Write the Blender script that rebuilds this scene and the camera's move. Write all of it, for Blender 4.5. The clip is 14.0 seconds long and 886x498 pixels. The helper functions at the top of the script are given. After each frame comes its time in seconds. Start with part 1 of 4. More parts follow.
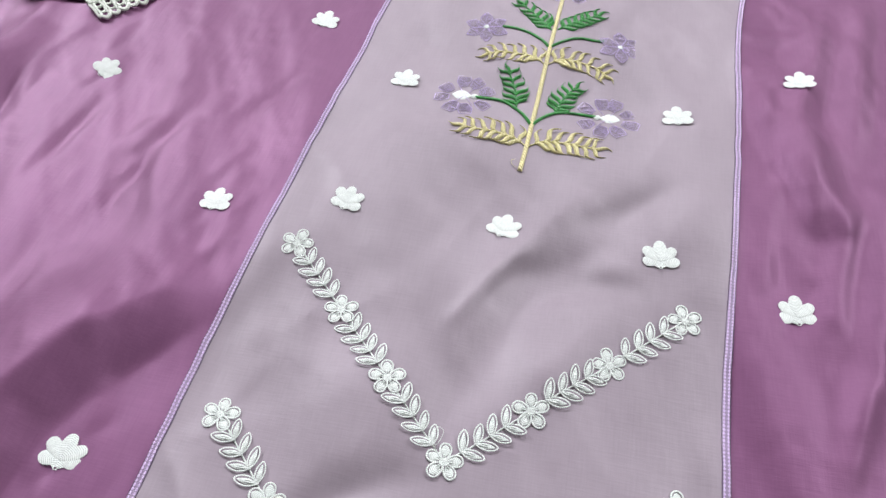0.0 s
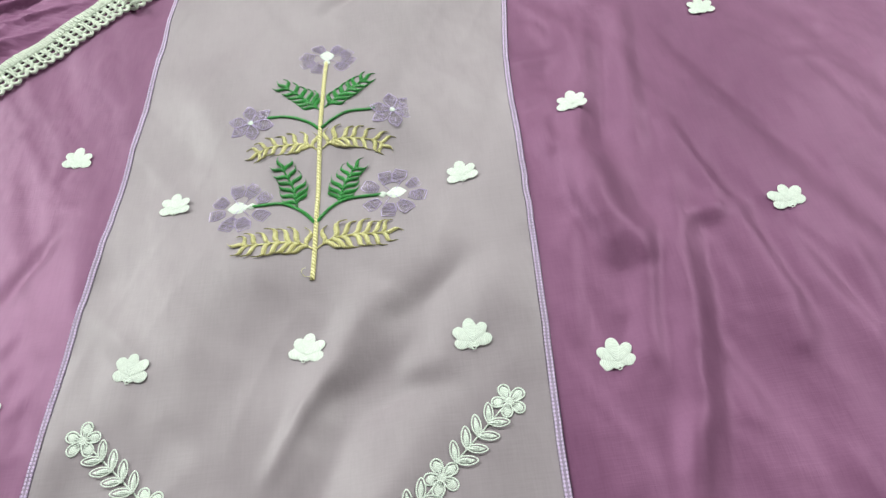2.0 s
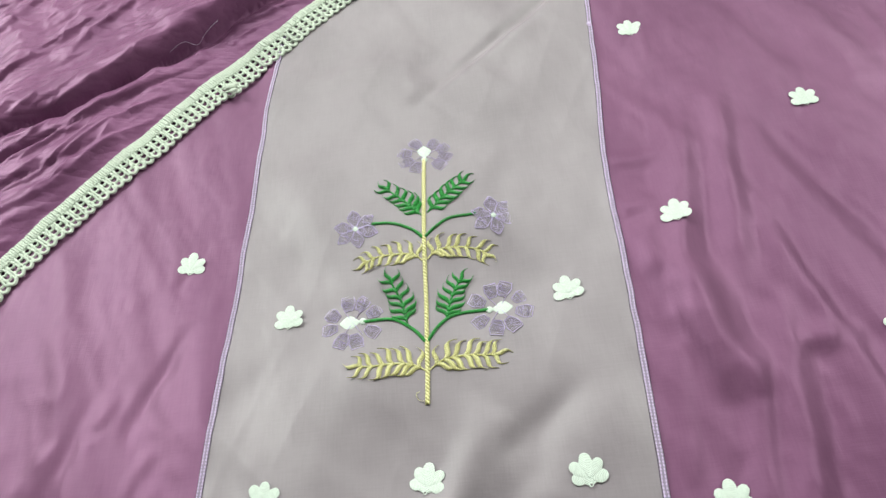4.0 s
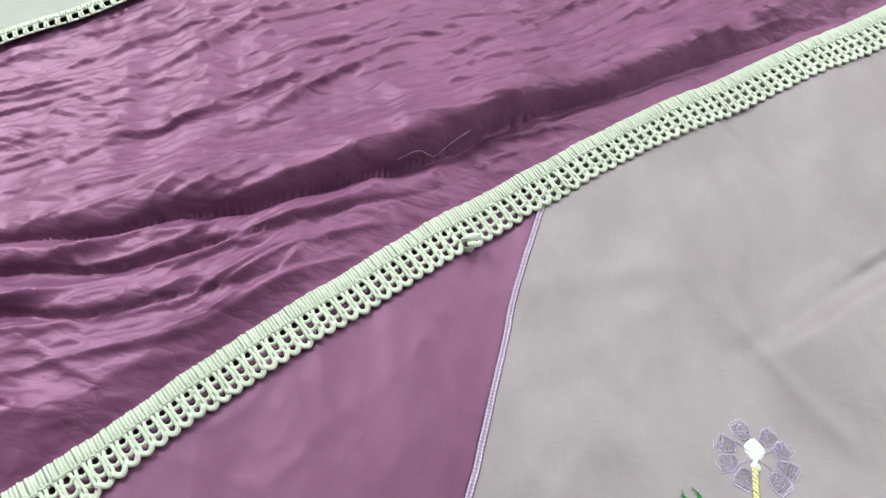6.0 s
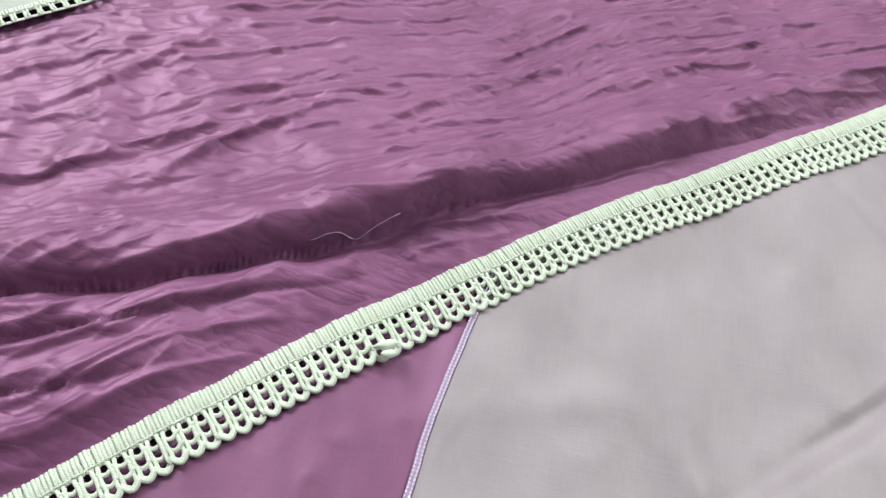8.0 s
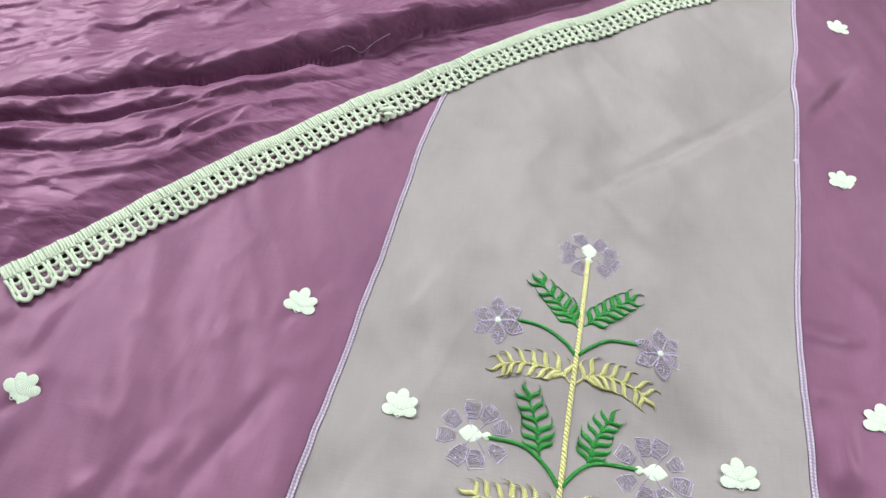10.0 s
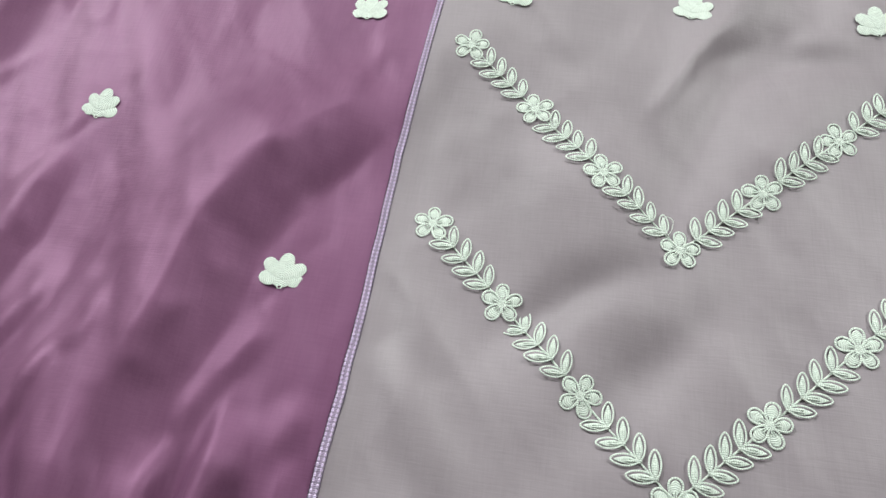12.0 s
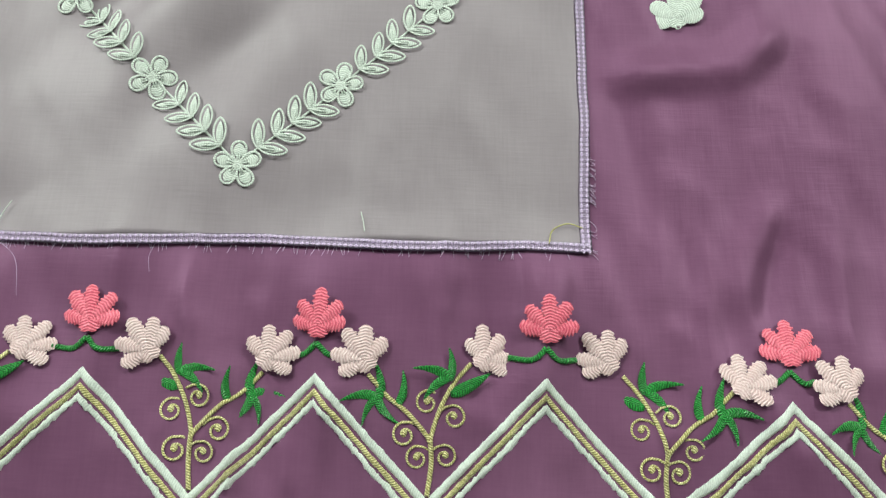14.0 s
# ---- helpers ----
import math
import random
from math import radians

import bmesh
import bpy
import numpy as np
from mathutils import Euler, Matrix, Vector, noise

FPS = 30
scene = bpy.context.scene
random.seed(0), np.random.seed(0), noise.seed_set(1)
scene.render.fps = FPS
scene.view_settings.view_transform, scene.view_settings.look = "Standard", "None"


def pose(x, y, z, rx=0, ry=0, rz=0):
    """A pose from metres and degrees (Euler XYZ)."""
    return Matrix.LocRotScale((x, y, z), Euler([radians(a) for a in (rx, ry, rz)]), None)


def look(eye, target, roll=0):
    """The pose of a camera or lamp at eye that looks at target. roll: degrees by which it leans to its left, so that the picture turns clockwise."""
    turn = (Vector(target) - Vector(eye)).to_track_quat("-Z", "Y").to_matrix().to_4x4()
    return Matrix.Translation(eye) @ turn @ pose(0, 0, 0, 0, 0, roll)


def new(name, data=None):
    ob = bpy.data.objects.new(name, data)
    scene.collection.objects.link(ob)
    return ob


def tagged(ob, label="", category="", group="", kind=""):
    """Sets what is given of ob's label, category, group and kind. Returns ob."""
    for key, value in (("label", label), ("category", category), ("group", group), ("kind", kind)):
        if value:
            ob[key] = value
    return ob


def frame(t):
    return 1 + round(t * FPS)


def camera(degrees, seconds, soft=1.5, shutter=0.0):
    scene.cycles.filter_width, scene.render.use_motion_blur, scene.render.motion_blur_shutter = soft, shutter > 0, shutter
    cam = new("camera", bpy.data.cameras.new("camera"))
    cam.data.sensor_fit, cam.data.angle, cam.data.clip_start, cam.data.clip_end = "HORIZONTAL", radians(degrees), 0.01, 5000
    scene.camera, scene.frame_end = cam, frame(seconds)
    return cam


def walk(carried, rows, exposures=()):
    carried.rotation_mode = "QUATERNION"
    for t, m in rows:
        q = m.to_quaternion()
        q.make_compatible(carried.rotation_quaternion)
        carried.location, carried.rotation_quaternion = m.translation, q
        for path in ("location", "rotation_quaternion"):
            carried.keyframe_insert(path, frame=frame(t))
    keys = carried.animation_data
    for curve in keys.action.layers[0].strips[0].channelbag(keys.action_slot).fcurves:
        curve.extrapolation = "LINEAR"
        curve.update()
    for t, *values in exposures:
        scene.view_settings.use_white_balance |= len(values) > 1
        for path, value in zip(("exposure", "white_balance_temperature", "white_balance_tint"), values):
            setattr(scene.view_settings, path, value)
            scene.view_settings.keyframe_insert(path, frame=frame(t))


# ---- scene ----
cam = camera(65.0, 14.0, 1.4)
PATH = [
    (0, (0.036, 0.034, 0.4), (-0.22, 1.197, -1.207), -0.4),
    (0.5, (0.045, 0.047, 0.391), (-0.183, 1.195, -1.231), -3.1),
    (1, (0.072, 0.102, 0.409), (-0.102, 1.283, -1.196), -5.0),
    (1.5, (0.086, 0.098, 0.405), (-0.018, 1.308, -1.184), -6.8),
    (2, (0.117, 0.12, 0.414), (0.096, 1.301, -1.2), -7.8),
    (2.2, (0.103, 0.125, 0.427), (0.08, 1.294, -1.195), -9.1),
    (4.3, (0.071, 0.24, 0.496), (-0.107, 1.349, -1.158), -13.8),
    (4.5, (0.048, 0.264, 0.488), (-0.158, 1.361, -1.172), -13.3),
    (5, (0.001, 0.346, 0.46), (-0.263, 1.428, -1.201), -11.2),
    (5.5, (-0.07, 0.424, 0.448), (-0.377, 1.516, -1.199), -8.2),
    (6, (-0.112, 0.483, 0.434), (-0.439, 1.59, -1.2), -5.1),
    (6.5, (-0.142, 0.54, 0.431), (-0.476, 1.691, -1.17), -2.6),
    (7, (-0.15, 0.573, 0.393), (-0.467, 1.738, -1.202), -0.1),
    (7.2, (-0.144, 0.589, 0.384), (-0.45, 1.763, -1.206), 0.9),
    (9.3, (-0.056, 0.436, 0.437), (-0.265, 1.662, -1.129), 4.0),
    (9.5, (-0.058, 0.393, 0.445), (-0.264, 1.635, -1.109), 3.6),
    (10, (-0.042, 0.294, 0.456), (-0.227, 1.496, -1.132), 2.8),
    (10.5, (-0.062, 0.185, 0.436), (-0.264, 1.334, -1.189), 0.5),
    (11, (-0.075, 0.11, 0.421), (-0.305, 1.181, -1.253), -2.4),
    (11.5, (-0.098, 0.041, 0.409), (-0.349, 0.997, -1.33), -5.7),
    (12, (-0.074, -0.01, 0.356), (-0.337, 0.832, -1.439), -9.3),
    (12.5, (-0.044, -0.046, 0.344), (-0.291, 0.685, -1.501), -12.3),
    (13, (0.008, -0.072, 0.331), (-0.185, 0.59, -1.546), -11.9),
    (13.5, (0.059, -0.073, 0.331), (-0.057, 0.502, -1.582), -8.9),
    (14, (0.104, -0.075, 0.312), (0.088, 0.392, -1.632), -0.5),
]
walk(cam, [(t, look(eye, target, roll)) for t, eye, target, roll in PATH],
     [(0.0, 0.32, 6100, 21), (0.4, 0.32, 6250, 11), (1.0, 0.31, 6400, 3), (2.0, 0.30, 6400, 2), (5.0, 0.29, 6400, -3), (7.0, 0.30, 6250, 6), (10.0, 0.30, 6400, -2), (11.5, 0.29, 6350, 2), (12.0, 0.20, 6300, 3), (13.5, 0.19, 6400, -2), (14.0, 0.17, 6400, -3)])

# ---- light: a closed room with white ceiling panels ----
world = bpy.data.worlds.new("world")
scene.world = world
world.use_nodes = True
world.node_tree.nodes["Background"].inputs[0].default_value = (0.9, 0.95, 1.0, 1)
world.node_tree.nodes["Background"].inputs[1].default_value = 0.3


def area_lamp(name, eye, target, sx, sy, watts, colour):
    data = bpy.data.lights.new(name, "AREA")
    data.shape, data.size, data.size_y, data.energy, data.color = "RECTANGLE", sx, sy, watts, colour
    ob = new(name, data)
    ob.matrix_world = look(eye, target)
    return tagged(ob, "white ceiling panel light of the room", "lamp")


area_lamp("ceiling_lamp", (1.90, 1.75, 2.86), (1.2, 1.2, 0.0), 1.2, 1.8, 130, (1.0, 0.98, 0.94))
area_lamp("ceiling_lamp", (-2.20, 2.00, 2.86), (-1.3, 1.3, 0.0), 1.2, 1.8, 190, (1.0, 0.98, 0.95))
area_lamp("ceiling_lamp", (-0.20, 3.10, 2.86), (-0.1, 2.0, 0.0), 1.2, 0.8, 80, (1.0, 0.98, 0.95))
# weak fill lamp, added as daylight through an assumed, unseen window in the west wall
west_fill = bpy.data.lights.new("added_window_fill", "AREA")
west_fill.shape, west_fill.size, west_fill.size_y, west_fill.energy, west_fill.color = "RECTANGLE", 1.8, 1.2, 40, (1.0, 0.98, 0.95)
new("added_window_fill", west_fill).matrix_world = look((-3.54, 2.90, 2.10), (0.1, 0.4, 0.0))


# ---- materials ----
def nodes_of(name):
    m = bpy.data.materials.new(name)
    m.use_nodes = True
    nt = m.node_tree
    return m, nt, nt.nodes["Principled BSDF"]


def ramp(nt, fac, stops):
    r = nt.nodes.new("ShaderNodeValToRGB")
    e = r.color_ramp.elements
    for i, (p, c) in enumerate(stops):
        k = e[i] if i < 2 else e.new(p)
        k.position, k.color = p, (*c, 1)
    nt.links.new(fac, r.inputs[0])
    return r.outputs[0]


def noise_tex(nt, scale, detail=3.0, rough=0.55, stretch=(1, 1, 1), turn=0.0):
    tc = nt.nodes.new("ShaderNodeTexCoord")
    mp = nt.nodes.new("ShaderNodeMapping")
    mp.inputs["Scale"].default_value = stretch
    mp.inputs["Rotation"].default_value = (0, 0, turn)
    n = nt.nodes.new("ShaderNodeTexNoise")
    n.inputs["Scale"].default_value, n.inputs["Detail"].default_value, n.inputs["Roughness"].default_value = scale, detail, rough
    nt.links.new(tc.outputs["Object"], mp.inputs["Vector"])
    nt.links.new(mp.outputs["Vector"], n.inputs["Vector"])
    return n.outputs["Fac"]


def math_node(nt, op, a, b=None):
    n = nt.nodes.new("ShaderNodeMath")
    n.operation = op
    for i, v in enumerate((a, b)):
        if v is None:
            continue
        if isinstance(v, (int, float)):
            n.inputs[i].default_value = v
        else:
            nt.links.new(v, n.inputs[i])
    return n.outputs[0]


def bumps(nt, bsdf, rows):
    """Stack bump maps: rows of (height, strength, distance)."""
    last = None
    for h, strength, dist in rows:
        b = nt.nodes.new("ShaderNodeBump")
        b.inputs["Strength"].default_value, b.inputs["Distance"].default_value = strength, dist
        nt.links.new(h, b.inputs["Height"])
        if last:
            nt.links.new(last, b.inputs["Normal"])
        last = b.outputs["Normal"]
    nt.links.new(last, bsdf.inputs["Normal"])


def fabric(name, dark, mid, light, rough, sheen, sheen_tint, spec=0.5, crinkle=0.0, turn=0.0, gloss_tint=(1, 1, 1)):
    m, nt, p = nodes_of(name)
    big = noise_tex(nt, 9.0, 4.0, 0.6, (1, 0.6, 1), turn)
    slub = noise_tex(nt, 430.0, 2.0, 0.6, (0.12, 1.6, 1), turn)
    slub2 = noise_tex(nt, 430.0, 2.0, 0.6, (1.6, 0.12, 1), turn)
    fac = math_node(nt, "ADD", math_node(nt, "MULTIPLY", big, 0.74), math_node(nt, "MULTIPLY", math_node(nt, "ADD", slub, slub2), 0.13))
    nt.links.new(ramp(nt, fac, [(0.3, dark), (0.7, light), (0.5, mid)]), p.inputs["Base Color"])
    nt.links.new(math_node(nt, "ADD", math_node(nt, "MULTIPLY", slub, 0.14), rough - 0.07), p.inputs["Roughness"])
    p.inputs["Specular IOR Level"].default_value = spec
    p.inputs["Sheen Weight"].default_value = sheen
    p.inputs["Sheen Roughness"].default_value = 0.35
    p.inputs["Sheen Tint"].default_value = (*sheen_tint, 1)
    p.inputs["Specular Tint"].default_value = (*gloss_tint, 1)
    rows = [(slub, 0.28, 0.0003), (slub2, 0.28, 0.0003), (noise_tex(nt, 26.0, 3.0, 0.5, (1, 0.5, 1), turn), 0.3, 0.006)]
    if crinkle:
        for scale, stretch, dist in ((26.0, (0.30, 1.2, 1), 0.012), (52.0, (0.4, 1.2, 1), 0.006)):
            # sharp crease lines where the noise crosses its middle
            line = math_node(nt, "ABSOLUTE", math_node(nt, "SUBTRACT", noise_tex(nt, scale, 2.0, 0.5, stretch, turn + scale * 0.004 - 0.2), 0.5))
            rows.append((math_node(nt, "POWER", math_node(nt, "MINIMUM", math_node(nt, "MULTIPLY", line, 5.0), 1.0), 0.6), crinkle, dist))
    bumps(nt, p, rows)
    return m


def thread(name, dark, light, pitch=0.00042, rough=0.45, metal=0.0, relief=0.7, twist=0.0, sheen=0.25):
    """Embroidery floss: the stitches lie side by side along the map's v."""
    m, nt, p = nodes_of(name)
    uv = nt.nodes.new("ShaderNodeUVMap")
    sep = nt.nodes.new("ShaderNodeSeparateXYZ")
    nt.links.new(uv.outputs[0], sep.inputs[0])
    wob = noise_tex(nt, 420.0, 2.0)
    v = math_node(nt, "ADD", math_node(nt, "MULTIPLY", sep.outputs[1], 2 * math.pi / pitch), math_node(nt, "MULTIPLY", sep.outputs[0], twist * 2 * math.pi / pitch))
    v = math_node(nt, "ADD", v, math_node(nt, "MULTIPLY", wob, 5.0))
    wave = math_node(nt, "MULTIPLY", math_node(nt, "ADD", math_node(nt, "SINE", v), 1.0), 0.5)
    grain = noise_tex(nt, 900.0, 2.0)
    info = nt.nodes.new("ShaderNodeObjectInfo")
    strand = noise_tex(nt, 2600.0, 1.0)
    # wave darkens the colour between stitches as painted groove shade; grain and strand vary it
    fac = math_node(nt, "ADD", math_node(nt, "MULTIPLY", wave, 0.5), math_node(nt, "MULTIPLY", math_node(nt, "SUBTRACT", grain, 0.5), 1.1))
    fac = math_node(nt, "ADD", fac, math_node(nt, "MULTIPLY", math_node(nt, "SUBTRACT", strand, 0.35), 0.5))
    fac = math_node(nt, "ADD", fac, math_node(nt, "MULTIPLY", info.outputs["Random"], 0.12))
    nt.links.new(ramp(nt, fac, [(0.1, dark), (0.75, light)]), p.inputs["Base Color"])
    p.inputs["Roughness"].default_value, p.inputs["Metallic"].default_value = rough, metal
    p.inputs["Sheen Weight"].default_value = sheen
    bumps(nt, p, [(wave, relief, 0.0004), (grain, 0.4, 0.0003), (strand, 0.3, 0.0001)])
    return m


def plain(name, dark, light, rough, scale=30.0, relief=0.2):
    m, nt, p = nodes_of(name)
    n = noise_tex(nt, scale, 5.0)
    nt.links.new(ramp(nt, n, [(0.3, dark), (0.7, light)]), p.inputs["Base Color"])
    p.inputs["Roughness"].default_value = rough
    bumps(nt, p, [(n, relief, 0.002)])
    return m


PURPLE = fabric("purple_silk", (0.114, 0.044, 0.094), (0.156, 0.067, 0.130), (0.200, 0.092, 0.168), 0.50, 0.08, (0.75, 0.40, 0.70), 0.58, 0.0, 0.25, (1.0, 0.55, 0.91))
DUPATTA = fabric("purple_crinkled_silk", (0.116, 0.042, 0.097), (0.160, 0.062, 0.133), (0.205, 0.084, 0.170), 0.47, 0.04, (0.8, 0.4, 0.75), 0.62, 0.11, -0.50, (1.0, 0.52, 0.91))
LAVENDER = fabric("lavender_chiffon", (0.225, 0.193, 0.216), (0.280, 0.243, 0.270), (0.325, 0.285, 0.315), 0.50, 0.2, (0.9, 0.83, 0.9), 0.5)
WHITE_CLOTH = fabric("white_cotton", (0.34, 0.36, 0.34), (0.38, 0.40, 0.38), (0.42, 0.44, 0.42), 0.8, 0.2, (1, 1, 1), 0.2)
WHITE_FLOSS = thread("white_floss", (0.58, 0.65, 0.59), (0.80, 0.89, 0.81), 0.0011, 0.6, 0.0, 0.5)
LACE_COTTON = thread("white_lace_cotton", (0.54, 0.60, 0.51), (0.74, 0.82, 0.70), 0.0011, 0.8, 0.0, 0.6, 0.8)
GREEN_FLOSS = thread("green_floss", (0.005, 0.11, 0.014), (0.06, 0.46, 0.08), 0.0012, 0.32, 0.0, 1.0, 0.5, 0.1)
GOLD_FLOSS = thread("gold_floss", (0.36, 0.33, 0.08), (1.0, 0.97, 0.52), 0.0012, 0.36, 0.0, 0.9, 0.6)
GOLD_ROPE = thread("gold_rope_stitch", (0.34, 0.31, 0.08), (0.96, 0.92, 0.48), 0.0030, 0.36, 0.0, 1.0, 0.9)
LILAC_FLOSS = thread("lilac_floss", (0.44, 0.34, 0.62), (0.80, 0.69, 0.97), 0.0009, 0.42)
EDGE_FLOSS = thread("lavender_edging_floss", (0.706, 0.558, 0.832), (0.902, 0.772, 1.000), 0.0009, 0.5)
# darker copy of the edging lavender: shade between the chain stitches, put into colour
EDGE_SHADE = thread("lavender_shade_tape", (0.36, 0.28, 0.43), (0.52, 0.43, 0.58), 0.0009, 0.6)
DARK_FLOSS = thread("dark_edge_thread", (0.06, 0.03, 0.08), (0.13, 0.08, 0.16), 0.0005, 0.5)
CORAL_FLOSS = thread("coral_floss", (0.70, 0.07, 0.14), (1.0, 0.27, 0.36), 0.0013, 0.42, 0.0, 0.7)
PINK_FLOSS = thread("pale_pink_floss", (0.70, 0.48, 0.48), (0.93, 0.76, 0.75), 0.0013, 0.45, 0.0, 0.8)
YELLOW_FLOSS = thread("yellow_thread", (0.5, 0.48, 0.12), (0.75, 0.72, 0.25), 0.0006)
PALE_PLASTER = plain("pale_plaster", (0.24, 0.24, 0.23), (0.30, 0.30, 0.29), 0.8, 6.0)
PALE_FLOOR = plain("pale_floor", (0.38, 0.37, 0.35), (0.46, 0.45, 0.43), 0.5, 8.0)


# ---- smooth random fields and the relief of the cloths ----
def lattice(seed):
    return np.random.default_rng(seed).random((64, 64))


def field(x, y, seed):
    """Smooth value noise, -1 to 1, period 64."""
    g = lattice(seed)
    xi, yi = np.floor(x).astype(int), np.floor(y).astype(int)
    fx, fy = x - xi, y - yi
    fx, fy = fx * fx * fx * (fx * (fx * 6 - 15) + 10), fy * fy * fy * (fy * (fy * 6 - 15) + 10)
    a, b = g[xi % 64, yi % 64], g[(xi + 1) % 64, yi % 64]
    c, d = g[xi % 64, (yi + 1) % 64], g[(xi + 1) % 64, (yi + 1) % 64]
    return 2 * ((a * (1 - fx) + b * fx) * (1 - fy) + (c * (1 - fx) + d * fx) * fy) - 1


def step(a, b, v):
    t = np.clip((v - a) / (b - a), 0, 1)
    return t * t * (3 - 2 * t)


def crease(x, y, pts, width, amp, left=None):
    """A soft ridge (or dent) along a line that tapers to its ends. left: another width on the line's left side."""
    out = np.zeros_like(x)
    total = sum(math.dist(p, q) for p, q in zip(pts, pts[1:]))
    run = 0.0
    for (x0, y0), (x1, y1) in zip(pts, pts[1:]):
        dx, dy = x1 - x0, y1 - y0
        n = math.hypot(dx, dy)
        t = np.clip(((x - x0) * dx + (y - y0) * dy) / (n * n), 0, 1)
        d2 = (x - x0 - t * dx) ** 2 + (y - y0 - t * dy) ** 2
        w = width if left is None else np.where(dx * (y - y0) - dy * (x - x0) > 0, left, width)
        along = (run + t * n) / total
        out = np.maximum(out, np.exp(-d2 / (w * w)) * np.sin(np.pi * np.clip(along * 0.9 + 0.05, 0, 1)))
        run += n
    return amp * out


def pleat(x, y, pts, face, back, amp):
    """A pressed fold: a gentle rise over `back` on the line's left, a plain steep face over `face` on its right, with crisp kinks."""
    best = np.full(x.shape, 1e9)
    out = np.zeros_like(x)
    total = sum(math.dist(p, q) for p, q in zip(pts, pts[1:]))
    run = 0.0
    for (x0, y0), (x1, y1) in zip(pts, pts[1:]):
        dx, dy = x1 - x0, y1 - y0
        n = math.hypot(dx, dy)
        t = np.clip(((x - x0) * dx + (y - y0) * dy) / (n * n), 0, 1)
        d = np.hypot(x - x0 - t * dx, y - y0 - t * dy)
        right = dx * (y - y0) - dy * (x - x0) < 0
        along = (run + t * n) / total
        end = np.clip(np.sin(np.pi * np.clip(along, 0, 1)) * 1.6, 0, 1)
        h = np.clip(1 - d / np.where(right, face, back), 0, 1)
        h = np.where(right, h, h * h * (3 - 2 * h)) * end
        out = np.where(d < best, h, out)
        best = np.minimum(best, d)
        run += n
    return amp * out


LEFT_SEAM = ((-0.2, -0.170), (0.0, -0.168), (0.115, -0.165), (0.22, -0.163), (0.33, -0.157), (0.45, -0.152), (0.55, -0.1465), (0.65, -0.1415), (0.75, -0.139), (0.83, -0.130), (0.95, -0.120), (1.3, -0.09))
RIGHT_SEAM = ((-0.2, 0.168), (0.0, 0.168), (0.19, 0.167), (0.27, 0.1695), (0.39, 0.176), (0.51, 0.182), (0.62, 0.187), (0.735, 0.201), (0.81, 0.208), (0.934, 0.219), (1.14, 0.241), (1.3, 0.258))


def seam_x(seam, y):
    return np.interp(y, [p[0] for p in seam], [p[1] for p in seam])


SILK_FLOWERS = ((-0.358, 0.455, 62), (-0.193, 0.566, 85), (-0.205, 0.333, 90), (-0.367, 0.234, 84), (-0.214, 0.131, 90), (0.231, 0.549, 92), (0.215, 0.322, 97), (0.366, 0.429, 98), (0.376, 0.664, 92), (0.245, 0.791, 88), (0.278, 1.040, 80), (0.216, 0.128, 95))


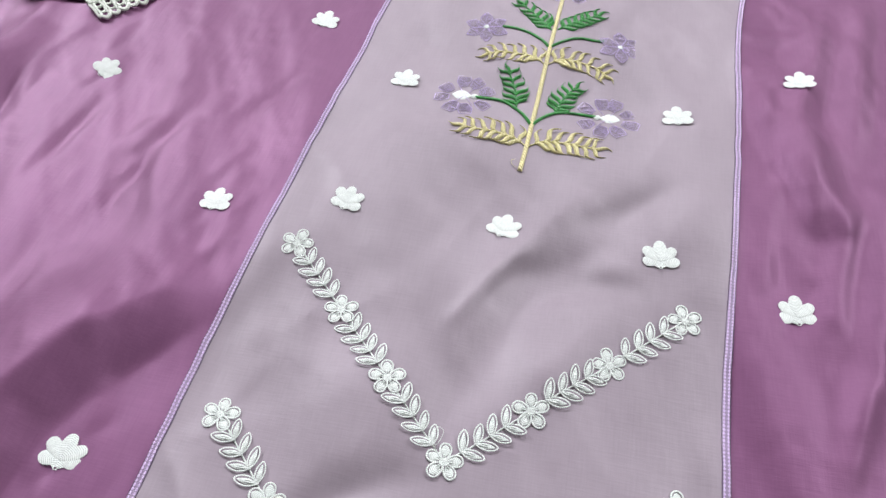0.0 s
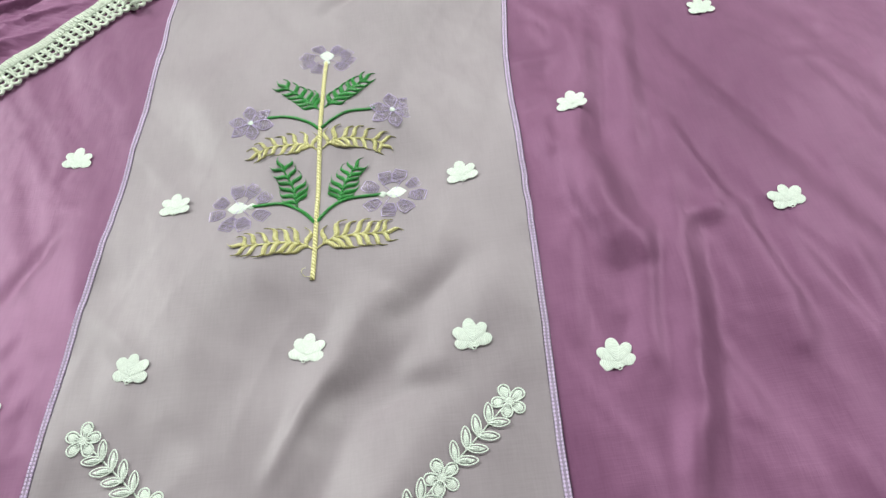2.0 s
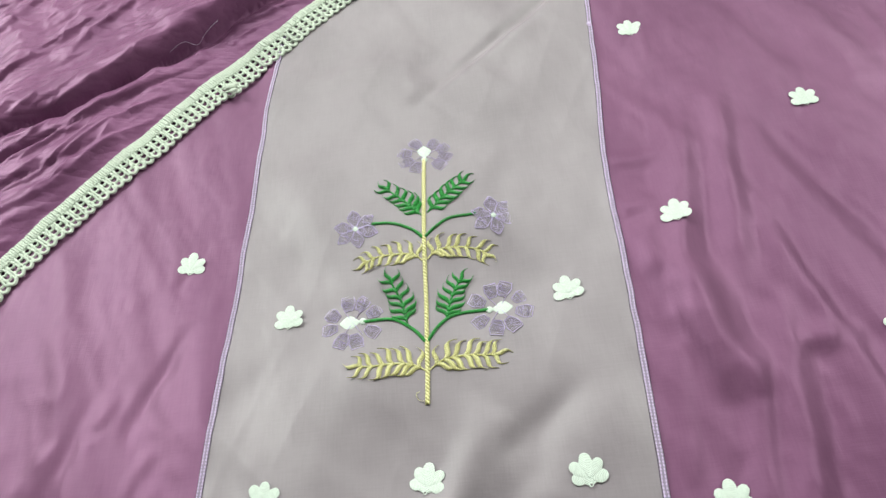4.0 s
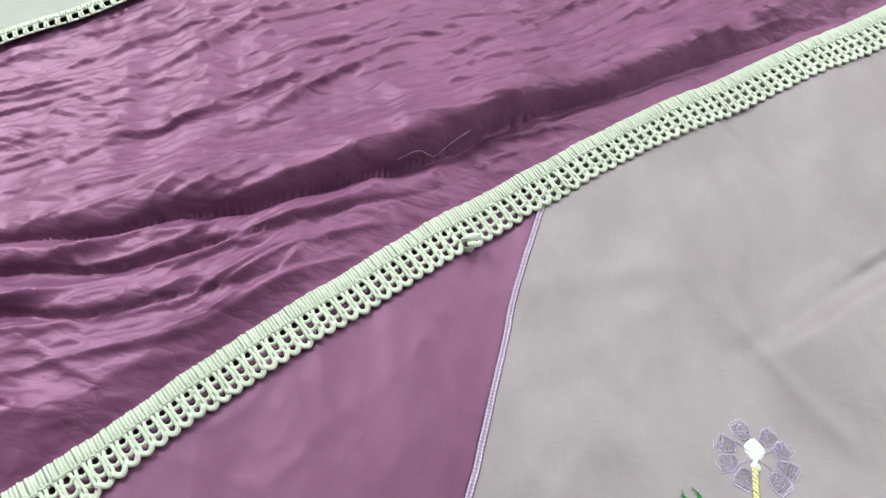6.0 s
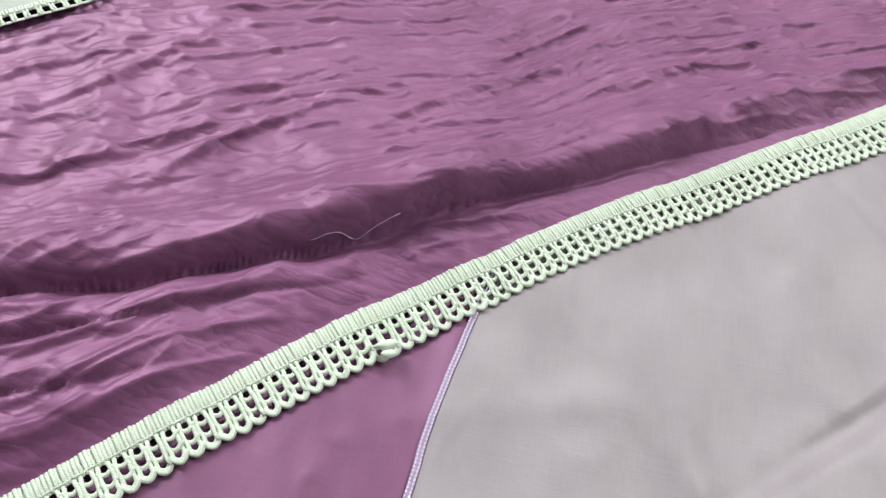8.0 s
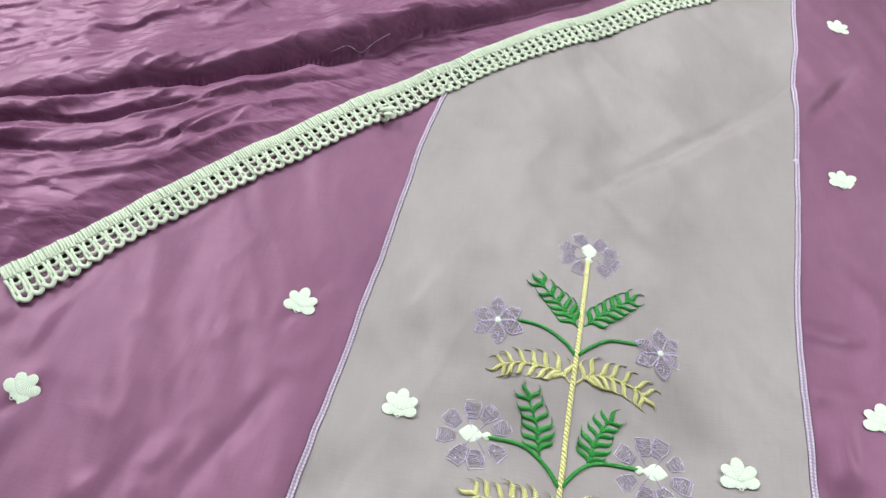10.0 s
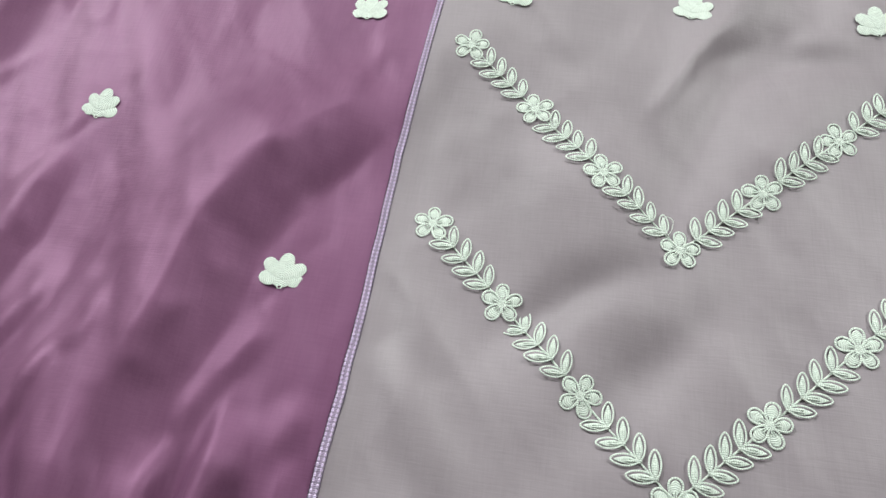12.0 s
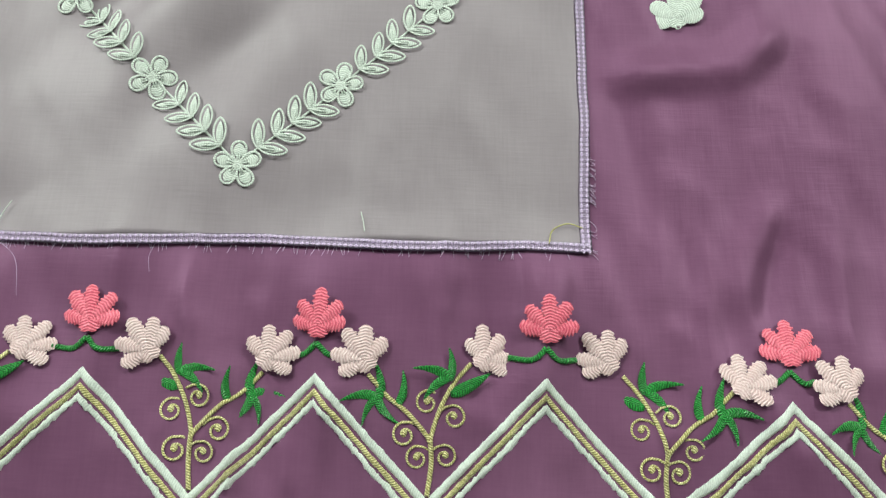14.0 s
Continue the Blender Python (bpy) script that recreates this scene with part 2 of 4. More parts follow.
def kurta_shape(x, y):
    """The relief of the spread silk, worked out once on a fine grid."""
    x, y = np.asarray(x, float), np.asarray(y, float)
    # outside the panel the silk is loose; under the panel it lies nearly flat
    inside = step(-0.02, 0.02, x - seam_x(LEFT_SEAM, y)) * step(-0.02, 0.02, seam_x(RIGHT_SEAM, y) - x) * step(-0.03, 0.02, y)
    loose = 1 - inside
    a, b = x * 0.94 + y * 0.34, -x * 0.34 + y * 0.94
    z = 0.0012 * field(x * 9 + 3, y * 7 + 8, 1) + 0.0016 * field(x * 4 + 3, y * 4 + 8, 2)
    z = z + loose * 0.0042 * field(a * 26 + 4, b * 5 + 2, 3)
    z = z + loose * 0.0012 * field(a * 60 + 4, b * 11 + 2, 4)
    z = z + inside * (0.0058 * field(x * 12 + y * 8, y * 9 - x * 7 + 5, 5) + 0.0015 * field(x * 30 + y * 14 + 9, y * 20 - x * 12 + 5, 6) + 0.0005 * field(x * 60 + y * 30, y * 40 - x * 20, 7)
                        + 0.0018 * (0.3 + 0.7 * step(-0.5, 0.7, field(x * 7, y * 6 + 3, 10))) * (1 - np.abs(field(x * 13 + y * 11 + 2, y * 4.5 - x * 4, 8))) ** 3 + 0.0005 * (1 - np.abs(field(x * 22 - y * 9 + 6, y * 9 + x * 5, 9))) ** 4)
    z = z + loose * (0.0009 * (1 - np.abs(field(a * 48 + b * 9, b * 14 - a * 10, 25))) ** 4 + 0.0006 * (1 - np.abs(field(a * 80 - b * 20, b * 34 + a * 18, 26))) ** 4)
    # the border is drawn together by its stitches
    hemmed = step(0.02, -0.02, y)
    z = z + hemmed * (0.0048 * (1 - np.abs(field(x * 34 + 5, y * 7 + 2, 27))) ** 3 + 0.0018 * (1 - np.abs(field(x * 70 + y * 12, y * 16 + 2, 28))) ** 4 + 0.0020 * field(x * 9 + 1, y * 12, 29))
    # long soft folds left of the panel
    for pts, w, amp in (
        (((-0.245, 0.03), (-0.238, -0.05)), 0.006, -0.003),
        (((-0.292, 0.05), (-0.262, -0.03)), 0.007, -0.003),
        (((-0.34, 0.05), (-0.30, -0.06)), 0.009, -0.004),
        (((-0.50, 0.52), (-0.49, 0.40), (-0.53, 0.22)), 0.016, -0.009),
        (((-0.46, 0.56), (-0.45, 0.40), (-0.47, 0.20)), 0.014, 0.006),
        (((-0.56, 0.50), (-0.56, 0.30)), 0.022, 0.010),
        (((-0.43, 0.47), (-0.42, 0.30)), 0.006, -0.0025),
        (((-0.345, 0.43), (-0.36, 0.32)), 0.006, -0.002),
        (((-0.26, 0.45), (-0.29, 0.30)), 0.008, -0.002),
        (((-0.205, 0.02), (-0.215, -0.06)), 0.007, -0.003),
        (((-0.225, 0.06), (-0.222, -0.02)), 0.006, 0.002),
        (((-0.268, 0.02), (-0.262, -0.07)), 0.006, 0.0028),
        (((-0.185, 0.50), (-0.225, 0.41)), 0.007, -0.0018),
        (((-0.30, 0.16), (-0.345, 0.03)), 0.008, -0.003),
    ):
        z = z + crease(x, y, pts, w, 1.7 * amp)
    # tall folds with a steep side to the east
    for pts, west, east, amp in (
        (((-0.243, 0.05), (-0.252, -0.01), (-0.262, -0.08)), 0.012, 0.006, 0.005),
        (((-0.205, 0.05), (-0.222, -0.01), (-0.235, -0.08)), 0.014, 0.007, 0.005),
        (((-0.325, 0.08), (-0.345, 0.0), (-0.36, -0.08)), 0.016, 0.006, 0.004),
        (((-0.38, 0.21), (-0.395, 0.14), (-0.42, 0.05)), 0.020, 0.008, 0.004),
        (((-0.35, 0.13), (-0.375, 0.06)), 0.014, 0.007, 0.003),
    ):
        z = z + crease(x, y, pts, west, amp, east)
    # pressed folds with plain steep faces to the east
    for pts, face, back, amp in (
        (((-0.305, -0.07), (-0.292, 0.005), (-0.284, 0.06), (-0.270, 0.11), (-0.262, 0.155), (-0.238, 0.20), (-0.202, 0.245), (-0.185, 0.275)), 0.034, 0.10, 0.0230),
        (((-0.345, 0.02), (-0.322, 0.09), (-0.300, 0.16)), 0.012, 0.03, 0.0050),
        (((-0.230, -0.07), (-0.222, 0.0), (-0.214, 0.05)), 0.014, 0.02, 0.0075),
        (((-0.262, -0.08), (-0.256, -0.02), (-0.250, 0.03)), 0.012, 0.02, 0.0070),
        (((-0.208, 0.005), (-0.196, 0.03), (-0.178, 0.06)), 0.010, 0.02, 0.0030),
        (((-0.500, 0.20), (-0.482, 0.30), (-0.455, 0.40), (-0.432, 0.50)), 0.026, 0.05, 0.0130),
        (((-0.430, 0.32), (-0.428, 0.40), (-0.415, 0.47)), 0.012, 0.03, 0.0035),
        (((-0.405, 0.06), (-0.385, 0.14), (-0.378, 0.20)), 0.014, 0.03, 0.0065),
        (((0.243, 0.385), (0.232, 0.44), (0.226, 0.50), (0.247, 0.578), (0.272, 0.69)), 0.020, 0.035, 0.0096),
        (((0.255, 0.385), (0.243, 0.43), (0.236, 0.47), (0.232, 0.51)), 0.022, 0.03, 0.0065),
        (((0.272, 0.46), (0.276, 0.52), (0.288, 0.60), (0.306, 0.70)), 0.014, 0.025, 0.0070),
        (((0.236, 0.29), (0.246, 0.35), (0.262, 0.43)), 0.010, 0.02, 0.0052),
        (((0.246, 0.21), (0.262, 0.29), (0.276, 0.35), (0.288, 0.44), (0.292, 0.50)), 0.015, 0.03, 0.0070),
        (((0.236, 0.20), (0.244, 0.24), (0.256, 0.28)), 0.008, 0.016, 0.0041),
        (((0.350, 0.30), (0.336, 0.38), (0.312, 0.48), (0.300, 0.56)), 0.008, 0.03, 0.0043),
        (((0.400, 0.24), (0.372, 0.34), (0.350, 0.42)), 0.010, 0.03, 0.0038),
        (((0.290, 0.428), (0.306, 0.424), (0.322, 0.428)), 0.012, 0.02, 0.0043),
        (((0.190, 0.62), (0.212, 0.615), (0.24, 0.62)), 0.010, 0.02, 0.0032),
        (((0.188, 0.56), (0.206, 0.562), (0.222, 0.57)), 0.009, 0.02, 0.0029),
        (((0.202, 0.49), (0.206, 0.53), (0.220, 0.56)), 0.008, 0.02, 0.0029),
        (((0.196, 0.33), (0.200, 0.38), (0.208, 0.44)), 0.008, 0.02, 0.0029),
        (((0.172, 0.087), (0.210, 0.091), (0.242, 0.093), (0.274, 0.120)), 0.011, 0.022, 0.0055),
        (((0.206, -0.03), (0.209, 0.0), (0.213, 0.05)), 0.006, 0.016, 0.0030),
        (((0.236, -0.03), (0.244, 0.0), (0.262, 0.03)), 0.010, 0.02, 0.0036),
    ):
        z = z + pleat(x, y, pts, face, back, amp)
    # small pressed wrinkles over the loose silk, each worked out in its own window
    rng = random.Random(41)
    for count, x0, x1, y0, y1, lean, low, high in ((26, -0.43, -0.19, -0.16, 0.10, 68, 0.0016, 0.0040), (26, 0.20, 0.50, -0.02, 0.78, 96, 0.0010, 0.0026), (20, -0.52, -0.18, 0.08, 0.58, 66, 0.0008, 0.0020), (30, -0.30, 0.42, -0.20, -0.03, 90, 0.0008, 0.0022)):
        for _ in range(count):
            px, py = rng.uniform(x0, x1), rng.uniform(y0, y1)
            a, half = radians(lean + rng.uniform(-14, 14)), rng.uniform(0.018, 0.050)
            dx, dy, kink = math.cos(a) * half, math.sin(a) * half, rng.uniform(-0.006, 0.006)
            i0, i1 = np.searchsorted(x[:, 0], (px - half - 0.03, px + half + 0.03))
            j0, j1 = np.searchsorted(y[0], (py - half - 0.03, py + half + 0.03))
            win = np.s_[i0:i1, j0:j1]
            face = rng.uniform(0.004, 0.009)
            z[win] += loose[win] * pleat(x[win], y[win], ((px - dx, py - dy), (px + kink, py), (px + dx, py + dy)), face, face * 2.2, rng.uniform(low, high))
    # puckers pulled by the small flowers
    for fx, fy, _ in SILK_FLOWERS:
        z = z + crease(x, y, ((fx - 0.001, fy - 0.006), (fx - 0.011, fy - 0.027)), 0.0032, -0.0016) + crease(x, y, ((fx + 0.006, fy + 0.008), (fx + 0.016, fy + 0.027)), 0.0035, -0.0010)
    # sharp creases right of the panel
    for pts, w, amp in (
        (((0.211, 0.05), (0.207, -0.03)), 0.004, -0.0015),
        (((0.262, 0.03), (0.245, -0.04)), 0.006, -0.0016),
        (((0.30, 0.98), (0.22, 0.86)), 0.010, -0.004),
    ):
        z = z + crease(x, y, pts, 0.75 * w, 2.0 * amp)
    # shallow dents and a long press line in the panel
    for pts, w, amp in (
        (((0.232, 0.94), (0.13, 0.83), (0.02, 0.73)), 0.008, -0.0030),
        (((0.225, 0.90), (0.12, 0.80), (0.04, 0.74)), 0.014, 0.0014),
        (((-0.14, 0.75), (-0.06, 0.782), (0.03, 0.80)), 0.014, 0.0009),
        (((0.12, 0.40), (0.04, 0.30), (-0.01, 0.18)), 0.016, -0.0030),
        (((0.07, 0.40), (0.0, 0.30)), 0.014, 0.0020),
        (((0.10, 0.30), (0.03, 0.20)), 0.015, 0.0018),
        (((0.04, 0.15), (-0.06, 0.05)), 0.016, -0.0022),
        (((-0.15, 0.10), (-0.10, 0.02)), 0.014, 0.0022),
        (((0.036, 0.345), (0.012, 0.31), (-0.012, 0.262)), 0.006, 0.0018),
        (((0.02, 0.318), (0.07, 0.315), (0.12, 0.32)), 0.012, -0.0024),
        (((0.13, 0.41), (0.095, 0.385), (0.06, 0.36)), 0.012, -0.0020),
        (((0.0, 0.165), (-0.05, 0.14), (-0.10, 0.10)), 0.013, -0.0024),
        (((-0.145, 0.15), (-0.12, 0.08)), 0.012, 0.0016),
    ):
        z = z + crease(x, y, pts, w, 2.3 * amp)
    return np.where(z < -0.006, -0.006 - 0.005 * np.tanh((-0.006 - z) / 0.005), z)


GX, GY = np.linspace(-0.84, 0.72, 781), np.linspace(-0.24, 1.66, 951)
RELIEF = kurta_shape(*np.meshgrid(GX, GY, indexing="ij"))


def kurta_z(x, y):
    """The height of the silk at a place, from the grid."""
    u = np.clip((np.asarray(x, float) - GX[0]) / (GX[1] - GX[0]), 0, len(GX) - 1.001)
    v = np.clip((np.asarray(y, float) - GY[0]) / (GY[1] - GY[0]), 0, len(GY) - 1.001)
    i, j = u.astype(int), v.astype(int)
    u, v = u - i, v - j
    return (RELIEF[i, j] * (1 - u) + RELIEF[i + 1, j] * u) * (1 - v) + (RELIEF[i, j + 1] * (1 - u) + RELIEF[i + 1, j + 1] * u) * v


PANEL_LIFT = 0.0012
LACE_LOW = ((-0.405, 0.505), (-0.369, 0.558), (-0.319, 0.626), (-0.262, 0.691), (-0.203, 0.755), (-0.131, 0.829), (-0.058, 0.899), (0.027, 0.970), (0.106, 1.035), (0.192, 1.103), (0.307, 1.187), (0.60, 1.40))
LACE_TOP = ((-0.428, 0.540), (-0.382, 0.597), (-0.334, 0.660), (-0.279, 0.724), (-0.215, 0.795), (-0.138, 0.870), (-0.061, 0.941), (0.028, 1.017), (0.110, 1.085), (0.197, 1.157), (0.315, 1.242), (0.60, 1.45))
WHITE_EDGE = ((-0.95, 0.69), (-0.80, 0.815), (-0.684, 0.938), (-0.622, 0.985), (-0.583, 1.024), (-0.545, 1.072), (-0.515, 1.108), (-0.36, 1.27), (-0.25, 1.39))
HEM = ((-1.35, 0.72), (-0.95, 0.655), (-0.80, 0.63), (-0.66, 0.595), (-0.58, 0.572), (-0.50, 0.546), (-0.46, 0.538), *LACE_TOP)


def hem_y(x):
    return np.interp(x, [p[0] for p in HEM], [p[1] for p in HEM])


def dupatta_z(x, y):
    """The crinkled shawl over the kurta: a tall fold near its hem, small folds beyond."""
    x, y = np.asarray(x, float), np.asarray(y, float)
    d = y - hem_y(x)
    free = step(0.0, 0.05, d)
    vx = (-0.60, -0.447, -0.357, -0.290, -0.223, -0.152, -0.074, 0.009, 0.057, 0.2, 0.5)
    vy = (0.70, 0.746, 0.784, 0.818, 0.864, 0.915, 0.965, 1.025, 1.058, 1.17, 1.40)
    e = (y - np.interp(x, vx, vy)) * 0.85 + 0.006 * field(x * 14, y * 14, 11)
    tall = step(-0.62, -0.40, x) * (1 - 0.75 * step(-0.06, 0.12, x))
    vary = 1 + 0.35 * field(x * 11 + 2, x * 3, 19)
    roll = np.where(e < 0.014, np.sqrt(np.clip(1 - ((0.014 - e) / 0.019) ** 2, 0, 1)), np.exp(-((e - 0.014) / 0.038) ** 2))
    z = tall * vary * (0.031 * roll - 0.003 * np.exp(-((e + 0.006) / 0.005) ** 2))
    z = z + step(-0.7, -0.5, x) * (1 - step(-0.32, -0.16, x)) * 0.012 * np.where(e < -0.020, np.sqrt(np.clip(1 - ((-0.020 - e) / 0.013) ** 2, 0, 1)), np.exp(-((e + 0.020) / 0.010) ** 2))
    z = z + (1 - step(-0.42, -0.2, x)) * 0.011 * np.where(e < -0.056, np.sqrt(np.clip(1 - ((-0.056 - e) / 0.014) ** 2, 0, 1)), np.exp(-((e + 0.056) / 0.014) ** 2))
    z = z + 0.006 * np.exp(-(((x - 0.045) / 0.022) ** 2 + ((y - 1.075) / 0.014) ** 2))
    # crinkles run along the folds
    c, s = math.cos(0.52), math.sin(0.52)
    wx, wy = x + 0.016 * field(x * 6 + y * 3, y * 6 - x * 3, 12), y + 0.016 * field(x * 6 + y * 2 + 7, y * 6 - x * 2, 13)
    a, b = c * wx + s * wy, -s * wx + c * wy
    r1 = 1 - np.abs(field(a * 7 + 3, b * 38 + 5, 14))
    r2 = 1 - np.abs(field(a * 9 + 3, b * 62 + 5, 15))
    r3 = 1 - np.abs(field(a * 24 + b * 18, b * 60 - a * 9, 16))
    z = z + 0.0050 * r1 ** 3 * (0.6 + 0.4 * step(-0.6, 0.8, field(a * 5, b * 9, 17))) + 0.0034 * r2 ** 3 + 0.0020 * r3 ** 4
    r4 = 1 - np.abs(field(a * 30 + b * 22, b * 95 - a * 20, 20))
    r5 = np.abs(field(a * 22 - b * 15, b * 80 + a * 16, 23))
    z = z + 0.0010 * r4 ** 4 + 0.0009 * r5 * (0.4 + 0.6 * step(-0.6, 0.8, field(a * 6 + 4, b * 10, 24)))
    z = z + 0.004 * field(a * 4, b * 10, 18) + 0.004
    for pts in (
        ((-0.56, 0.77), (-0.493, 0.836), (-0.428, 0.877), (-0.37, 0.925)),
        ((-0.47, 0.90), (-0.398, 0.954), (-0.344, 0.994), (-0.28, 1.05)),
        ((-0.54, 0.885), (-0.473, 0.952), (-0.428, 1.022), (-0.405, 1.10)),
        ((-0.40, 0.85), (-0.348, 0.927), (-0.299, 0.974), (-0.219, 1.039)),
        ((-0.27, 0.94), (-0.212, 1.004), (-0.129, 1.078), (-0.037, 1.152)),
        ((-0.48, 0.70), (-0.431, 0.735), (-0.36, 0.758)),
        ((-0.40, 0.70), (-0.361, 0.737), (-0.305, 0.762)),
        ((-0.35, 0.675), (-0.306, 0.718), (-0.272, 0.752)),
        ((-0.17, 0.95), (-0.078, 1.019), (0.015, 1.11)),
        ((-0.10, 1.05), (0.0, 1.12), (0.12, 1.24)),
    ):
        z = z + crease(x, y, pts, 0.0045, 0.0042, 0.014)
    under = step(-0.05, 0.0, y - np.interp(x, [p[0] for p in WHITE_EDGE], [p[1] for p in WHITE_EDGE]))
    z = z * (1 - 0.85 * under)
    # the loose hem end stands off the kurta
    lift = 0.022 * step(0.43, 0.50, -x) * np.exp(-(d / 0.08) ** 2)
    return np.maximum(kurta_z(x, y), -0.002) * 0.7 + 0.004 + free * z + lift + 0.002 * step(0.0, 0.02, d) - 0.011 * step(0.80, 0.88, -x)




# ---- mesh tools ----
def mesh(name, verts, faces, uvs=None, smooth=True):
    me = bpy.data.meshes.new(name)
    me.from_pydata([tuple(map(float, v)) for v in verts], [], [tuple(map(int, f)) for f in faces])
    if smooth:
        me.polygons.foreach_set("use_smooth", [True] * len(me.polygons))
    if uvs is not None:
        layer = me.uv_layers.new(name="UVMap")
        idx = np.zeros(len(me.loops), int)
        me.loops.foreach_get("vertex_index", idx)
        layer.data.foreach_set("uv", np.asarray(uvs, np.float32)[idx].ravel())
    me.update()
    return me


class Pile:
    """Collects pieces that become one mesh."""

    def __init__(self):
        self.v, self.f, self.u = [], [], []

    def add(self, piece):
        v, f, u = piece
        k = len(self.v)
        self.v += [tuple(p) for p in v]
        self.f += [tuple(i + k for i in q) for q in f]
        self.u += [tuple(p) for p in u]
        return self

    def mesh(self, name):
        return mesh(name, self.v, self.f, self.u)


def smooth_line(pts, n):
    """Catmull-Rom through pts, n points."""
    p = np.array(pts, float)
    p = np.vstack([2 * p[0] - p[1], p, 2 * p[-1] - p[-2]])
    out = []
    m = len(p) - 3
    for k in range(n):
        t = k / (n - 1) * m
        i = min(int(t), m - 1)
        t -= i
        a, b, c, d = p[i:i + 4]
        out.append(0.5 * (2 * b + (c - a) * t + (2 * a - 5 * b + 4 * c - d) * t * t + (3 * b - a - 3 * c + d) * t ** 3))
    return np.array(out)


def tube(pts, r, seg=6, flat=1.0, closed=False):
    """A cord along 3D points; r a number or one for each point."""
    p = np.array(pts, float)
    n = len(p)
    r = np.full(n, r) if np.isscalar(r) else np.asarray(r)
    t = np.roll(p, -1, 0) - np.roll(p, 1, 0) if closed else np.gradient(p, axis=0)
    t /= np.linalg.norm(t, axis=1)[:, None] + 1e-12
    side = np.cross(t, (0, 0, 1.0))
    ln = np.linalg.norm(side, axis=1)[:, None]
    side = np.where(ln > 1e-6, side / (ln + 1e-12), (1.0, 0, 0))
    up = np.cross(side, t)
    length = np.r_[0, np.cumsum(np.linalg.norm(np.diff(p, axis=0), axis=1))]
    v, u = [], []
    for i in range(n):
        for k in range(seg):
            q = 2 * math.pi * k / seg
            v.append(p[i] + side[i] * math.cos(q) * r[i] + up[i] * math.sin(q) * r[i] * flat)
            u.append((math.cos(q) * r[i], length[i]))
    f = []
    for i in range(n if closed else n - 1):
        j = (i + 1) % n
        for k in range(seg):
            f.append((i * seg + k, i * seg + (k + 1) % seg, j * seg + (k + 1) % seg, j * seg + k))
    if not closed:
        f.append(tuple(reversed(range(seg))))
        f.append(tuple(range((n - 1) * seg, n * seg)))
    return v, f, u


def cord(pts2, r, lift=0.0006, n=24, zf=kurta_z, flat=0.7, seg=6, taper=False):
    """A stitched cord on the cloth through plan points."""
    p = smooth_line(pts2, n)
    z = zf(p[:, 0], p[:, 1]) + lift
    rr = r
    if taper:
        s = np.linspace(0, 1, n)
        rr = r * (0.35 + 0.65 * np.sin(np.pi * np.clip(s * 0.8 + 0.15, 0, 1)))
    return tube(np.c_[p, z], rr, seg, flat)


def petal(length, width, dome, belly=0.6, jag=0.0, skew=0.5, bend=0.0, ns=15, nt=7, seed=0, point=0.0, ridge=0.0):
    """A satin-stitched pad from (0,0) along +y. belly: where it is widest; ridge: relief of the stitch bundles."""
    rng = random.Random(seed)
    v, u, f = [], [], []
    for i in range(ns):
        s = i / (ns - 1)
        e = math.log(0.5) / math.log(belly)
        w = math.sin(math.pi * (0.04 + 0.93 * s) ** e) ** (0.65 + point)
        w = max(w, 0.06) * width / 2
        edge = 1 + (jag if i % 2 else -jag) + rng.uniform(-jag, jag) * 0.5
        for k in range(nt):
            t = 2 * k / (nt - 1) - 1
            x = t * w * (edge if k in (0, nt - 1) else 1) + bend * length * s ** (3 if bend > 0.3 else 2)
            y = s * length - (abs(t) * w * skew * 0.6 if ridge else 0)
            z = dome * math.sqrt(max(0, 1 - t * t)) * (0.35 + 0.65 * math.sin(math.pi * (0.08 + 0.84 * s))) - 0.0003
            z += (ridge if i % 2 else -ridge) * (1 - 0.5 * (k == nt // 2))
            v.append((x, y, z))
            u.append((x, s * length if ridge else y * math.cos(skew) + abs(x) * math.sin(skew)))
    for i in range(ns - 1):
        for k in range(nt - 1):
            a = i * nt + k
            f.append((a, a + 1, a + nt + 1, a + nt))
    return v, f, u


def moved(piece, ang=0.0, x=0.0, y=0.0, z=0.0, flip=False):
    v, f, u = piece
    c, s = math.cos(ang), math.sin(ang)
    g = -1 if flip else 1
    nv = [(g * p[0] * c - p[1] * s + x, g * p[0] * s + p[1] * c + y, p[2] + z) for p in v]
    return nv, ([tuple(reversed(q)) for q in f] if flip else f), u


def grid(xs, ys, zf):
    """A sheet from arrays of plan positions of one shape."""
    n, m = xs.shape
    z = zf(xs, ys)
    v = np.c_[xs.ravel(), ys.ravel(), z.ravel()]
    a = (np.arange(n - 1)[:, None] * m + np.arange(m - 1)[None]).ravel()
    return v, np.c_[a, a + m, a + m + 1, a + 1]


def seat(x, y, ang, lift=0.0, zf=kurta_z, size=1.0, flip=False):
    """The pose of a stitched piece on the cloth: +y turned to ang degrees (90 is up the garment)."""
    e = 0.004
    z = float(zf(x, y))
    n = Vector((float(zf(x - e, y) - zf(x + e, y)), float(zf(x, y - e) - zf(x, y + e)), 2 * e)).normalized()
    tilt = Vector((0, 0, 1)).rotation_difference(n).to_matrix().to_4x4()
    return Matrix.Translation((x, y, z + lift)) @ tilt @ pose(0, 0, 0, 0, 0, ang - 90) @ Matrix.Diagonal((-size if flip else size, size, 0.48 * size, 1))


def part(name, me, material, parent, label="", m=None):
    if material is not None and not me.materials:
        me.materials.append(material)
    ob = new(name, me)
    ob.parent = parent
    if m is not None:
        ob.matrix_basis = m
    return tagged(ob, label)


